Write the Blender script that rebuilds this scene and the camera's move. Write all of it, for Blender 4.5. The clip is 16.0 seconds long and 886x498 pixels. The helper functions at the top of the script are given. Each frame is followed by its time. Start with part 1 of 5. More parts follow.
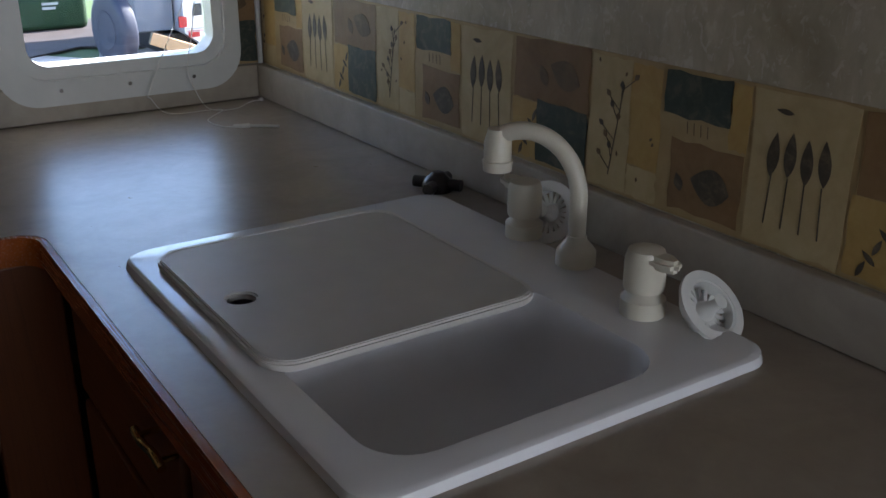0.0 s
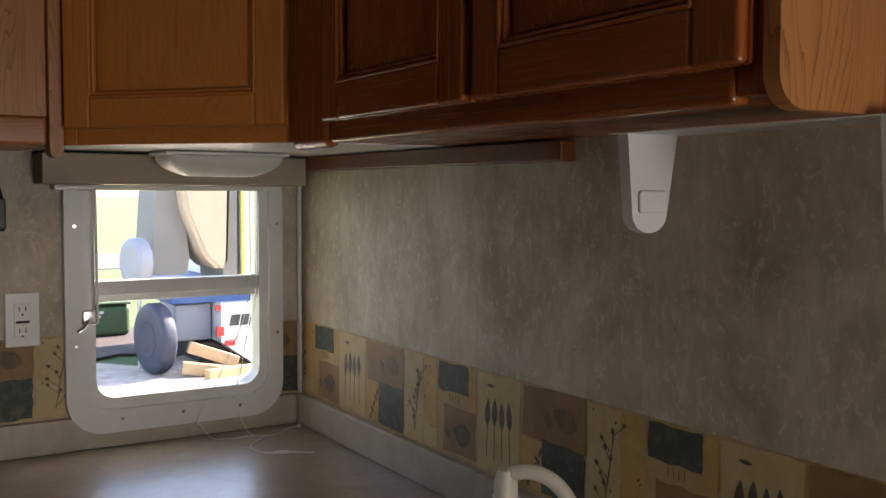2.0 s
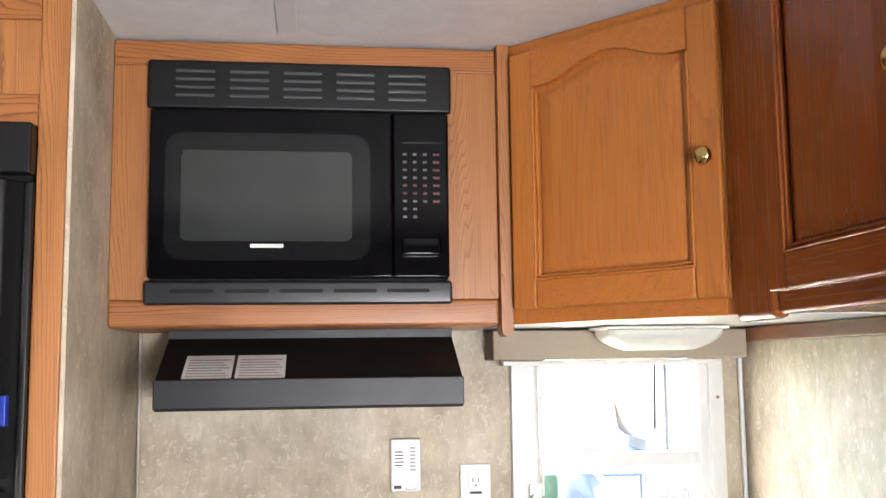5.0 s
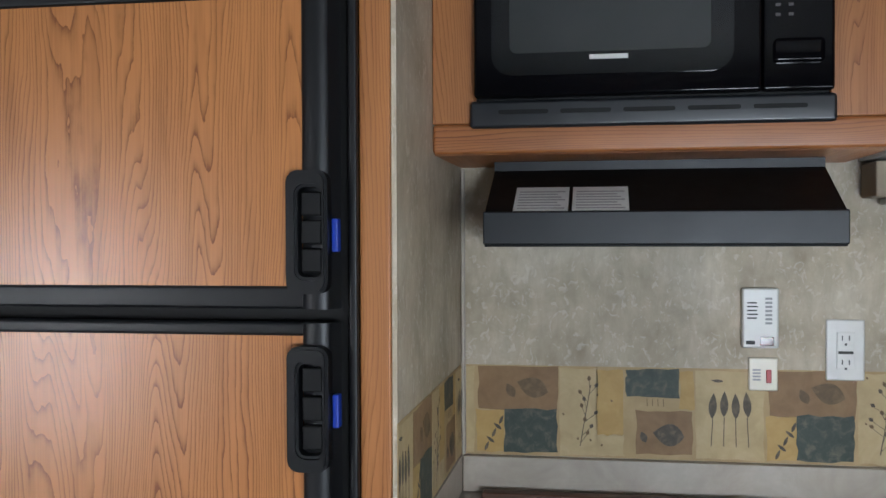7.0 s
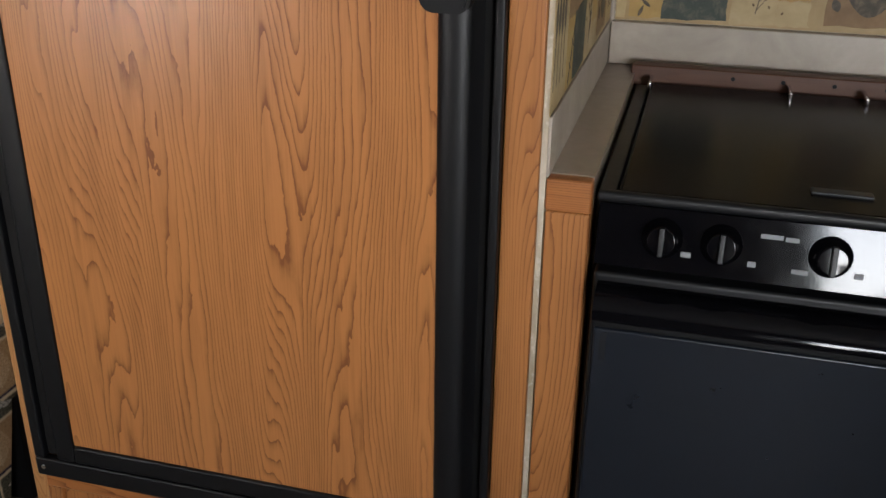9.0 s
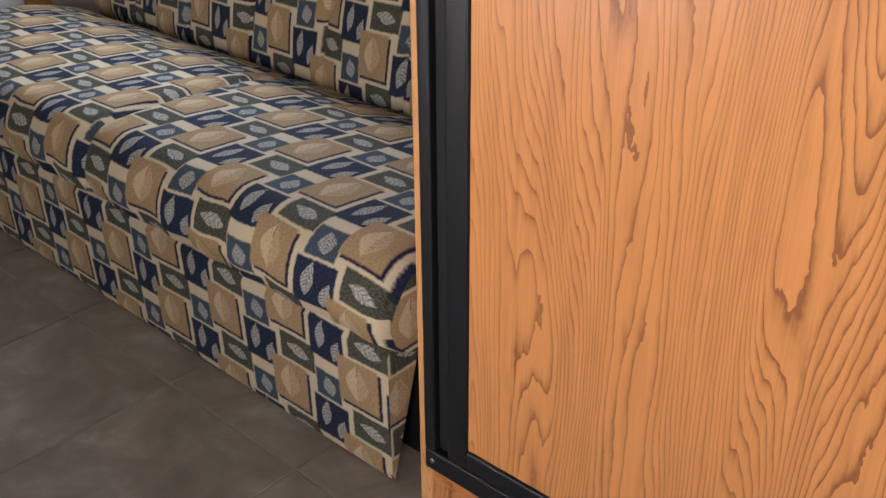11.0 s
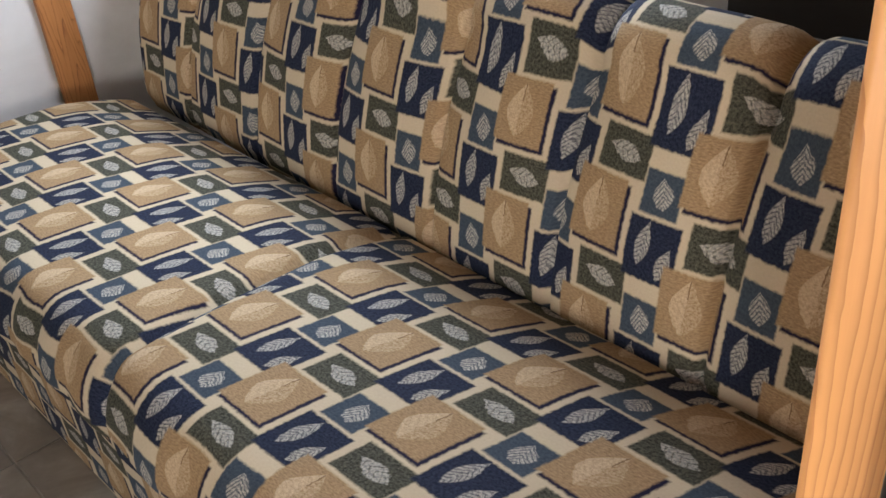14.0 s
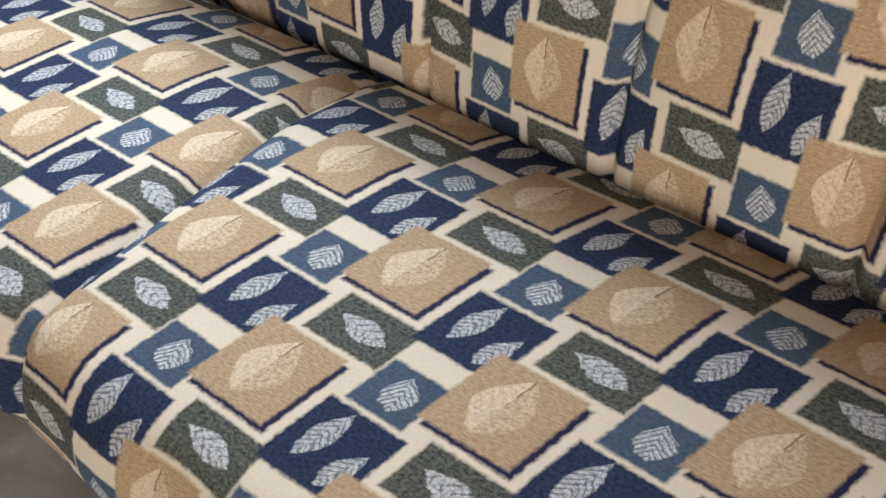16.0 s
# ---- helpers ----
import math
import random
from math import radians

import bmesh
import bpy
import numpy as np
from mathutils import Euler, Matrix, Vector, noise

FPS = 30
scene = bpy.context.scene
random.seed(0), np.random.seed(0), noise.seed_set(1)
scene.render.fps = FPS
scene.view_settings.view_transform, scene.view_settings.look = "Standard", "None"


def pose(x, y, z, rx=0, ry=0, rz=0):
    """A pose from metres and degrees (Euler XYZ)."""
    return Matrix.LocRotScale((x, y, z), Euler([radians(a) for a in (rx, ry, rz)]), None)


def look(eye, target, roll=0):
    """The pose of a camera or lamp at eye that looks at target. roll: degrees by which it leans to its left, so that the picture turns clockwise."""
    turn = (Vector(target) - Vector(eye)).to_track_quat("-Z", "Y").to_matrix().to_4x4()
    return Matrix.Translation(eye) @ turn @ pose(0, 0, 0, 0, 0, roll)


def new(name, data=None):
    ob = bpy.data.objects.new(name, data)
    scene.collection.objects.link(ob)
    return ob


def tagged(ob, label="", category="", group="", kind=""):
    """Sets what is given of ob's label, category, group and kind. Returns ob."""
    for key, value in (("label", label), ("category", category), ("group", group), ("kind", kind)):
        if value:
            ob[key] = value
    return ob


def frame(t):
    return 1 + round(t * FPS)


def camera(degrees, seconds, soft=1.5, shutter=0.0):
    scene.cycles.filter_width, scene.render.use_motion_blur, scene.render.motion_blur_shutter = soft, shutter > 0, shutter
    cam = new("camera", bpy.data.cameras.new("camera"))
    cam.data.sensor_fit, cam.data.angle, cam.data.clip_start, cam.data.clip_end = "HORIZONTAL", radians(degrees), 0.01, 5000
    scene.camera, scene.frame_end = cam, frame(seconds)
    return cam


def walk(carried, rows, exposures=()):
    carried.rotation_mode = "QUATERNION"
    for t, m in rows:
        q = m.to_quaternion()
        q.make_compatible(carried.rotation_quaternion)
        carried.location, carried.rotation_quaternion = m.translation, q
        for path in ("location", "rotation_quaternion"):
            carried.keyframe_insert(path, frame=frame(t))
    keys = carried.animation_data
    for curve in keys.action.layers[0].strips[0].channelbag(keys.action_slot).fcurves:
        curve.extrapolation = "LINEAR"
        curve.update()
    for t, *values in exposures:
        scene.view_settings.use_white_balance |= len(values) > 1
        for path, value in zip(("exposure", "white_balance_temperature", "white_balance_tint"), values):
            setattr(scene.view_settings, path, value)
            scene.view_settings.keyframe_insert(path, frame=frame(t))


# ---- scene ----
cam = camera(49.1, 16.0)
PATH = [
    (0, (-0.825, -1.938, 1.375), (0.207, -0.385, 0.653), 0.1),
    (0.5, (-0.843, -1.983, 1.4), (0.205, -0.372, 0.847), 0.1),
    (1, (-0.865, -2.027, 1.424), (0.193, -0.374, 1.037), 0.2),
    (1.5, (-0.894, -2.065, 1.452), (0.173, -0.392, 1.202), 0.4),
    (2, (-0.923, -2.11, 1.474), (0.134, -0.417, 1.357), 0.3),
    (2.5, (-0.952, -2.152, 1.488), (0.07, -0.434, 1.489), 0.1),
    (3, (-0.979, -2.174, 1.505), (-0.017, -0.423, 1.585), -0.4),
    (3.2, (-0.985, -2.18, 1.51), (-0.064, -0.407, 1.618), -0.6),
    (5.3, (-0.948, -2.06, 1.477), (-0.806, -0.079, 1.711), -0.8),
    (5.5, (-0.961, -2.034, 1.471), (-0.892, -0.048, 1.701), -0.9),
    (6, (-0.986, -1.974, 1.458), (-1.088, 0.013, 1.658), -1.0),
    (6.5, (-1.014, -1.916, 1.445), (-1.255, 0.067, 1.551), -0.6),
    (7, (-1.05, -1.855, 1.424), (-1.37, 0.119, 1.394), -0.2),
    (7.5, (-1.085, -1.791, 1.403), (-1.45, 0.163, 1.179), 0.2),
    (8, (-1.117, -1.719, 1.373), (-1.478, 0.195, 0.918), 0.6),
    (8.5, (-1.141, -1.666, 1.338), (-1.516, 0.189, 0.687), 0.9),
    (9, (-1.161, -1.631, 1.305), (-1.629, 0.132, 0.486), 0.8),
    (9.5, (-1.156, -1.6, 1.22), (-1.843, 0.08, 0.38), 1.5),
    (10, (-1.194, -1.517, 1.193), (-2.123, 0.033, 0.337), 1.4),
    (10.2, (-1.212, -1.485, 1.188), (-2.219, 0.023, 0.344), 1.4),
    (12.3, (-1.809, -1.045, 1.345), (-3.044, -0.012, 0.158), -5.0),
    (12.5, (-1.855, -1.007, 1.337), (-3.1, 0.017, 0.153), -5.1),
    (13, (-1.950, -0.887, 1.332), (-3.227, 0.137, 0.184), -5.3),
    (13.5, (-1.982, -0.807, 1.343), (-3.279, 0.255, 0.252), -5.3),
    (14, (-2.021, -0.765, 1.350), (-3.308, 0.343, 0.293), -5.3),
    (14.5, (-2.136, -0.719, 1.355), (-3.358, 0.443, 0.279), -5.6),
    (15, (-2.264, -0.68, 1.346), (-3.396, 0.486, 0.181), -5.8),
    (15.5, (-2.364, -0.645, 1.311), (-3.39, 0.452, -0.011), -6.4),
    (16, (-2.471, -0.557, 1.248), (-3.385, 0.426, -0.235), -6.8),
]
EXPOSURES = [(0.0, 2.6, 6000, 13), (0.6, 3.15, 6900, 17), (1.6, 2.85, 7300, 18), (3.2, 3.1, 7300, 20), (5.3, 5.5, 6500, 16),
             (6.0, 5.0, 6400, 15), (7.0, 4.38, 5750, 9), (8.5, 4.12, 5900, 9), (9.2, 4.5, 6700, 16), (10.2, 4.93, 6900, 20),
             (12.3, 5.8, 5500, 14), (13.0, 5.9, 5550, 13), (13.5, 5.75, 6000, 12), (14.0, 5.7, 6700, 18), (14.5, 5.15, 7200, 20),
             (15.0, 5.05, 7500, 22), (15.5, 5.75, 6450, 18), (16.0, 6.25, 6050, 17)]
walk(cam, [(t, look(eye, target, roll)) for t, eye, target, roll in PATH], EXPOSURES)

# ---------- light ----------
world = bpy.data.worlds.new("sky_world")
scene.world = world
world.use_nodes = True
wn = world.node_tree.nodes
sky = wn.new("ShaderNodeTexSky")
sky.sky_type = "NISHITA"
sky.sun_disc = False
sky.sun_elevation, sky.sun_rotation = radians(38), radians(80.5)
wn["Background"].inputs["Strength"].default_value = 0.15
world.node_tree.links.new(sky.outputs[0], wn["Background"].inputs[0])

sun = new("sun", bpy.data.lights.new("sun", "SUN"))
sun.data.energy, sun.data.angle, sun.data.color = 5.0, radians(0.5), (1.0, 0.95, 0.86)
sun.matrix_world = look((12.0, 2.0, 9.5), (0, 0, 0))


def area_lamp(name, m, w, h, power, colour, spread=180):
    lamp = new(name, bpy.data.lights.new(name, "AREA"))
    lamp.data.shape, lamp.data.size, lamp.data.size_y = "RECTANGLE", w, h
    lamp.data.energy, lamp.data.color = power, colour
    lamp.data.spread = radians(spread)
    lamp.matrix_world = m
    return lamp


# unseen lamps: south, door and sofa daylight inferred; east one added as fill
area_lamp("south_window_daylight", look((-0.45, -3.29, 1.02), (-0.85, 0, 1.15)), 0.36, 0.60, 1.05, (0.95, 0.97, 1.0), 130)
# fill light added to brighten the fridge front; no window known here
area_lamp("east_fill_light", look((-0.014, -2.55, 1.20), (-1.85, -0.6, 1.05)), 0.55, 0.50, 0.38, (0.95, 0.97, 1.0), 110)
# beam narrowed to reach the fridge and miss the sofa
area_lamp("door_window_daylight", look((-3.30, -3.283, 1.05), (-1.72, -0.6, 1.10)), 0.40, 0.80, 0.22, (1.0, 0.97, 0.93), 50)
area_lamp("sofa_window_daylight", look((-3.48, 0.595, 1.18), (-3.32, -0.60, 0.62)), 1.14, 0.32, 0.72, (0.66, 0.81, 1.0), 160)

# ---------- materials ----------


class Tree:
    """A small wrapper round a material's nodes."""

    def __init__(self, name):
        self.mat = bpy.data.materials.new(name)
        self.mat.use_nodes = True
        self.nodes, self.links = self.mat.node_tree.nodes, self.mat.node_tree.links
        self.bsdf = self.nodes["Principled BSDF"]

    def add(self, kind, ins=None, **props):
        n = self.nodes.new(kind)
        for k, v in props.items():
            if k == "operation":
                n.operation = v
            elif k == "blend_type":
                n.blend_type = v
            elif k == "data_type":
                n.data_type = v
            elif k == "noise_dimensions":
                n.noise_dimensions = v
        for k, v in (ins or {}).items():
            self.put(n.inputs[k], v)
        return n

    def put(self, socket, v):
        if isinstance(v, bpy.types.NodeSocket):
            self.links.new(v, socket)
        else:
            socket.default_value = v

    def m(self, op, a, b=0.0, c=0.0):
        n = self.add("ShaderNodeMath", {0: a, 1: b, 2: c}, operation=op)
        return n.outputs[0]

    def mix(self, f, a, b, blend="MIX"):
        n = self.add("ShaderNodeMix", data_type="RGBA", blend_type=blend)
        self.put(n.inputs[0], f)
        self.put(n.inputs[6], a if isinstance(a, bpy.types.NodeSocket) else (*a, 1))
        self.put(n.inputs[7], b if isinstance(b, bpy.types.NodeSocket) else (*b, 1))
        return n.outputs[2]

    def coords(self, scale, spread=9.0):
        """Object coordinates scaled, each object shifted by its own random step."""
        tc = self.nodes.new("ShaderNodeTexCoord")
        info = self.nodes.new("ShaderNodeObjectInfo")
        step = self.m("MULTIPLY", info.outputs["Random"], spread)
        shift = self.add("ShaderNodeVectorMath", {0: tc.outputs["Object"], 1: step}, operation="ADD")
        vm = self.add("ShaderNodeVectorMath", {0: shift.outputs[0], 1: scale}, operation="MULTIPLY")
        return vm.outputs[0]

    def noise(self, vec, scale, detail=3.0, rough=0.55, distortion=0.0):
        n = self.add("ShaderNodeTexNoise", {"Vector": vec, "Scale": scale, "Detail": detail, "Roughness": rough, "Distortion": distortion})
        return n.outputs[0]

    def ramp(self, f, stops):
        n = self.nodes.new("ShaderNodeValToRGB")
        self.put(n.inputs[0], f)
        els = n.color_ramp.elements
        els[0].position, els[0].color = stops[0][0], (*stops[0][1], 1)
        els[1].position, els[1].color = stops[-1][0], (*stops[-1][1], 1)
        for p, c in stops[1:-1]:
            e = els.new(p)
            e.color = (*c, 1)
        return n.outputs[0]

    def fin(self, colour=None, rough=0.5, metal=0.0, bump=None, strength=0.2, dist=0.002, spec=None, coat=0.0):
        if colour is not None:
            self.put(self.bsdf.inputs["Base Color"], colour if isinstance(colour, bpy.types.NodeSocket) else (*colour, 1))
        self.put(self.bsdf.inputs["Roughness"], rough)
        self.put(self.bsdf.inputs["Metallic"], metal)
        if spec is not None:
            self.put(self.bsdf.inputs["Specular IOR Level"], spec)
        if coat:
            self.put(self.bsdf.inputs["Coat Weight"], coat)
            self.put(self.bsdf.inputs["Coat Roughness"], 0.15)
        if bump is not None:
            b = self.add("ShaderNodeBump", {"Height": bump, "Strength": strength, "Distance": dist})
            self.links.new(b.outputs[0], self.bsdf.inputs["Normal"])
        return self.mat


def oak(name, light, dark, along, contrast=1.0, bands=26.0, rough=0.38, scale=6.0, pull=0.17, drift=2.0, edge=9.0):
    """Oak with cathedral grain that runs along one axis: each growth ring ends in a thin dark line."""
    t = Tree(name)
    k = "xyz".index(along)
    s, j, f, g = [1.0] * 3, [70.0] * 3, [340.0] * 3, [1.0] * 3
    s[k], j[k], f[k], g[k] = pull, 26.0, 7.0, 0.08
    v = t.coords(tuple(s))
    ragged = t.noise(t.coords(tuple(j)), 1.0, 3.0, 0.6)
    wander = t.noise(v, scale * 3.1, 2.0, 0.5)
    big = t.m("MULTIPLY_ADD", wander, 0.10, t.noise(v, scale, 1.0, 0.4, 0.25))
    tc = t.nodes.new("ShaderNodeTexCoord")
    sep = t.add("ShaderNodeSeparateXYZ", {0: tc.outputs["Object"]})
    a, b = [sep.outputs[i] for i in range(3) if i != k]
    big = t.m("MULTIPLY_ADD", t.m("ADD", a, t.m("MULTIPLY", b, 0.9)), drift, big)
    big = t.m("MULTIPLY_ADD", ragged, 0.016, big)
    saw = t.m("FRACT", t.m("MULTIPLY", big, bands))
    line = t.m("MULTIPLY", t.m("POWER", saw, edge), t.m("LESS_THAN", saw, 0.975))
    fibre = t.noise(t.coords(tuple(f)), 1.0, 3.0, 0.6)
    streak = t.noise(t.coords(tuple(g)), 60.0, 3.0, 0.6)
    pores = t.m("MULTIPLY", t.m("SUBTRACT", fibre, 0.42), 1.3)
    depth = t.noise(v, scale * 0.7, 2.0)
    amount = t.m("MULTIPLY", line, t.m("MULTIPLY", t.m("MULTIPLY_ADD", fibre, 0.9, 0.35), t.m("MULTIPLY_ADD", depth, 1.5, 0.1)))
    amount = t.m("MULTIPLY_ADD", pores, 0.50, t.m("MULTIPLY", amount, contrast))
    amount = t.m("MULTIPLY_ADD", t.m("SUBTRACT", streak, 0.48), 0.95, amount)
    n = t.add("ShaderNodeClamp", {0: amount})
    broad = t.noise(v, 1.6, 2.0)
    mid = tuple(0.55 * a + 0.45 * b for a, b in zip(light, dark))
    base = t.mix(t.m("MULTIPLY", broad, 0.8), light, mid)
    return t.fin(t.mix(n.outputs[0], base, dark), t.m("MULTIPLY_ADD", fibre, 0.18, rough - 0.08), bump=fibre, strength=0.08, dist=0.0006)


def wallpaper(name):
    """Brushed mottled paper with blotches, soft upright streaks and pale flecks."""
    t = Tree(name)
    v = t.coords((1, 1, 1), 0.0)
    vs = t.coords((1, 1, 0.35), 0.0)
    a = t.noise(v, 5.5, 6.0, 0.62, 0.25)
    b = t.noise(vs, 38.0, 5.0, 0.65, 0.5)
    c = t.noise(t.coords((1, 1, 0.75), 0.0), 62.0, 3.0, 0.6, 1.2)
    col = t.ramp(a, [(0.30, (0.31, 0.255, 0.170)), (0.5, (0.52, 0.45, 0.335)), (0.70, (0.68, 0.61, 0.49))])
    col = t.mix(t.m("MULTIPLY", t.m("SUBTRACT", b, 0.25), 0.95), col, (0.22, 0.175, 0.11))
    fl = t.add("ShaderNodeMapRange", {0: c, 1: 0.56, 2: 0.66, 3: 0.0, 4: 0.32})
    col = t.mix(fl.outputs[0], col, (0.76, 0.72, 0.65))
    return t.fin(col, t.m("MULTIPLY_ADD", fl.outputs[0], -0.2, 0.55), bump=c, strength=0.12, dist=0.0008)


def mottled(name, c1, c2, c3, rough=0.6, scale=7.0, stretch=(1, 1, 1), bump=0.08, spec=None):
    t = Tree(name)
    v = t.coords(stretch, 0.0)
    a = t.noise(v, scale, 5.0, 0.62, 0.6)
    b = t.noise(v, scale * 5.5, 4.0, 0.6)
    col = t.ramp(a, [(0.30, c1), (0.5, c2), (0.70, c3)])
    col = t.mix(t.m("MULTIPLY", b, 0.55), col, c1, "MIX")
    return t.fin(col, t.m("MULTIPLY_ADD", b, 0.16, rough - 0.08), bump=b, strength=bump, dist=0.0008, spec=spec)


def plain(name, colour, rough=0.5, metal=0.0, vary=0.06, scale=30.0, bump=0.03, spec=None, coat=0.0):
    """A paint, plastic or metal with slight wear."""
    t = Tree(name)
    v = t.coords((1, 1, 1))
    a = t.noise(v, scale, 4.0)
    b = t.noise(v, scale * 9, 2.0)
    dark = tuple(c * (1 - 2.2 * vary) for c in colour)
    return t.fin(t.mix(a, colour, dark), t.m("MULTIPLY_ADD", a, 0.14, rough - 0.07), metal, b, bump, 0.0005, spec, coat)


WALL = wallpaper("wall_paper")
# unseen wall's colour, set dark brown to cut and warm bounced light
WALL_LOW_BOUNCE = mottled("low_bounce_wall_board", (0.20, 0.14, 0.09), (0.26, 0.18, 0.12), (0.30, 0.22, 0.15), 0.7, 4.0)
WALL_PLAIN = mottled("wall_board", (0.50, 0.47, 0.42), (0.56, 0.53, 0.48), (0.62, 0.59, 0.54), 0.7, 4.0)
CEIL = mottled("ceiling_board", (0.66, 0.65, 0.64), (0.73, 0.72, 0.71), (0.80, 0.79, 0.78), 0.7, 16.0, (1, 1, 1), 0.15)
COUNTER = mottled("counter_laminate", (0.25, 0.20, 0.155), (0.33, 0.275, 0.215), (0.39, 0.33, 0.265), 0.31, 9.0, (1, 1, 1), 0.02, 0.95)
SPLASH = mottled("splash_laminate", (0.33, 0.285, 0.23), (0.42, 0.37, 0.305), (0.50, 0.45, 0.38), 0.4, 9.0, (1, 1, 1), 0.02)
OAK_Z = oak("oak_upright", (0.45, 0.185, 0.056), (0.20, 0.068, 0.018), "z", 1.9, 30, scale=12.0, pull=0.10, drift=6.0, edge=6.0)
# paler oak, used only on the fridge surround's left edge stile
OAK_PALE = oak("oak_pale", (0.53, 0.262, 0.095), (0.31, 0.132, 0.043), "z", 1.5, 62, scale=12.0, pull=0.10, drift=6.0, edge=4.0)
OAK_X = oak("oak_level", (0.42, 0.158, 0.045), (0.17, 0.053, 0.014), "x", 2.4, 28, scale=10.0, pull=0.10, drift=7.0, edge=6.0)
OAK_Y = oak("oak_across", (0.50, 0.20, 0.060), (0.22, 0.070, 0.018), "y", 1.5, 24, scale=10.0, pull=0.06, drift=13.0)
OAK_PANEL = oak("oak_fridge_panel", (0.54, 0.225, 0.070), (0.20, 0.070, 0.022), "z", 1.7, 38, 0.31, scale=9.0, pull=0.12, drift=3.0, edge=5.0)
# red-brown oak for the over-sink cabinet, darker than the honey oak
REDBROWN_Z = oak("red_brown_oak_upright", (0.34, 0.086, 0.016), (0.16, 0.038, 0.008), "z", 0.6, 18, 0.25, 9.0, 0.06)
REDBROWN_Y = oak("red_brown_oak_across", (0.34, 0.086, 0.016), (0.16, 0.038, 0.008), "y", 0.6, 18, 0.25, 9.0, 0.06)
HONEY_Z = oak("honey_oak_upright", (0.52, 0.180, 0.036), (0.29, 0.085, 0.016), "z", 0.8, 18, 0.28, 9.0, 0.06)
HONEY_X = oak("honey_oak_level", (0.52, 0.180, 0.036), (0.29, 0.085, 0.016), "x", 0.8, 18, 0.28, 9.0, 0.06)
# oak darkened so the base cabinets hold their shade; the cleat shares it
SHADE_OAK_Z = oak("shade_darkened_oak_upright", (0.15, 0.044, 0.012), (0.07, 0.020, 0.006), "z", 0.8, 18, 0.34, 9.0, 0.06)
SHADE_OAK_Y = oak("shade_darkened_oak_across", (0.15, 0.044, 0.012), (0.07, 0.020, 0.006), "y", 0.8, 18, 0.34, 9.0, 0.06)
BLACK = plain("black_enamel", (0.003, 0.003, 0.004), 0.09, vary=0.1, spec=0.16)
BLACK_SATIN = plain("black_satin_plastic", (0.0045, 0.005, 0.006), 0.42, vary=0.1, spec=0.35)
BLACK_LID = plain("black_textured_enamel", (0.003, 0.003, 0.003), 0.20, scale=200, bump=0.12, spec=0.05)
DARK_CLEAT = oak("dark_brown_cleat_wood", (0.10, 0.036, 0.014), (0.05, 0.017, 0.007), "x", 0.5, 18, 0.5)
BLACK_MATT = plain("black_matt_steel", (0.005, 0.005, 0.005), 0.6, spec=0.25)
# grey holds the light that the black trim's slats catch
LOUVRE_LIT = plain("lit_louvre_plastic", (0.085, 0.090, 0.096), 0.24)
# bottom trim's colour lightened for the light its slanted face catches
TRIM_LIT = plain("lit_black_satin_trim", (0.014, 0.016, 0.019), 0.32, vary=0.02, spec=0.5)
GREY_STEEL = plain("dark_grey_painted_steel", (0.010, 0.0115, 0.0145), 0.45, spec=0.4)
WHITE_PLASTIC = plain("white_plastic", (0.74, 0.73, 0.70), 0.35)
IVORY = plain("ivory_plastic", (0.72, 0.67, 0.55), 0.32)
ALMOND = plain("almond_acrylic", (0.78, 0.77, 0.78), 0.16, vary=0.03, coat=0.3)
COVER = plain("almond_cover_board", (0.62, 0.59, 0.55), 0.45, vary=0.05)
ALU = plain("white_window_aluminium", (0.70, 0.71, 0.70), 0.35)
BRASS = plain("brass", (0.78, 0.56, 0.22), 0.16, 1.0)
OLD_BRASS = plain("tarnished_brass", (0.32, 0.23, 0.11), 0.35, 1.0, vary=0.2)
CHROME = plain("chrome", (0.75, 0.75, 0.76), 0.12, 1.0)
BEIGE_CLOTH = plain("beige_valance_cloth", (0.36, 0.30, 0.225), 0.85, scale=120, bump=0.25)
BLUE_PLASTIC = plain("blue_latch_plastic", (0.015, 0.05, 0.42), 0.4)
RED_PLASTIC = plain("red_plastic", (0.42, 0.02, 0.02), 0.4)
# blue-grey base stands for the room mirrored in the oven glass
OVEN_GLASS = plain("reflection_tinted_oven_front", (0.010, 0.014, 0.021), 0.30, vary=0.1, spec=0.5)
DIM_INK = plain("dim_panel_print", (0.20, 0.21, 0.22), 0.5)
PAPER = plain("label_paper", (0.62, 0.62, 0.60), 0.6)
INK = plain("dark_ink", (0.03, 0.03, 0.03), 0.6)
GREY_INK = plain("grey_ink", (0.30, 0.30, 0.30), 0.6)


def glass(name, colour=(1, 1, 1), rough=0.0):
    t = Tree(name)
    t.put(t.bsdf.inputs["Transmission Weight"], 1.0)
    t.put(t.bsdf.inputs["IOR"], 1.45)
    return t.fin(colour, rough)


GLASS = glass("window_glass")
t_ = Tree("dark_oven_glass")
DARK_GLASS = t_.fin((0.02, 0.021, 0.022), 0.06)
# pane colour greyed in place of the reflected room
REFLECTION_GLASS = plain("reflection_grey_pane", (0.035, 0.039, 0.039), 0.10, vary=0.12, scale=9.0)

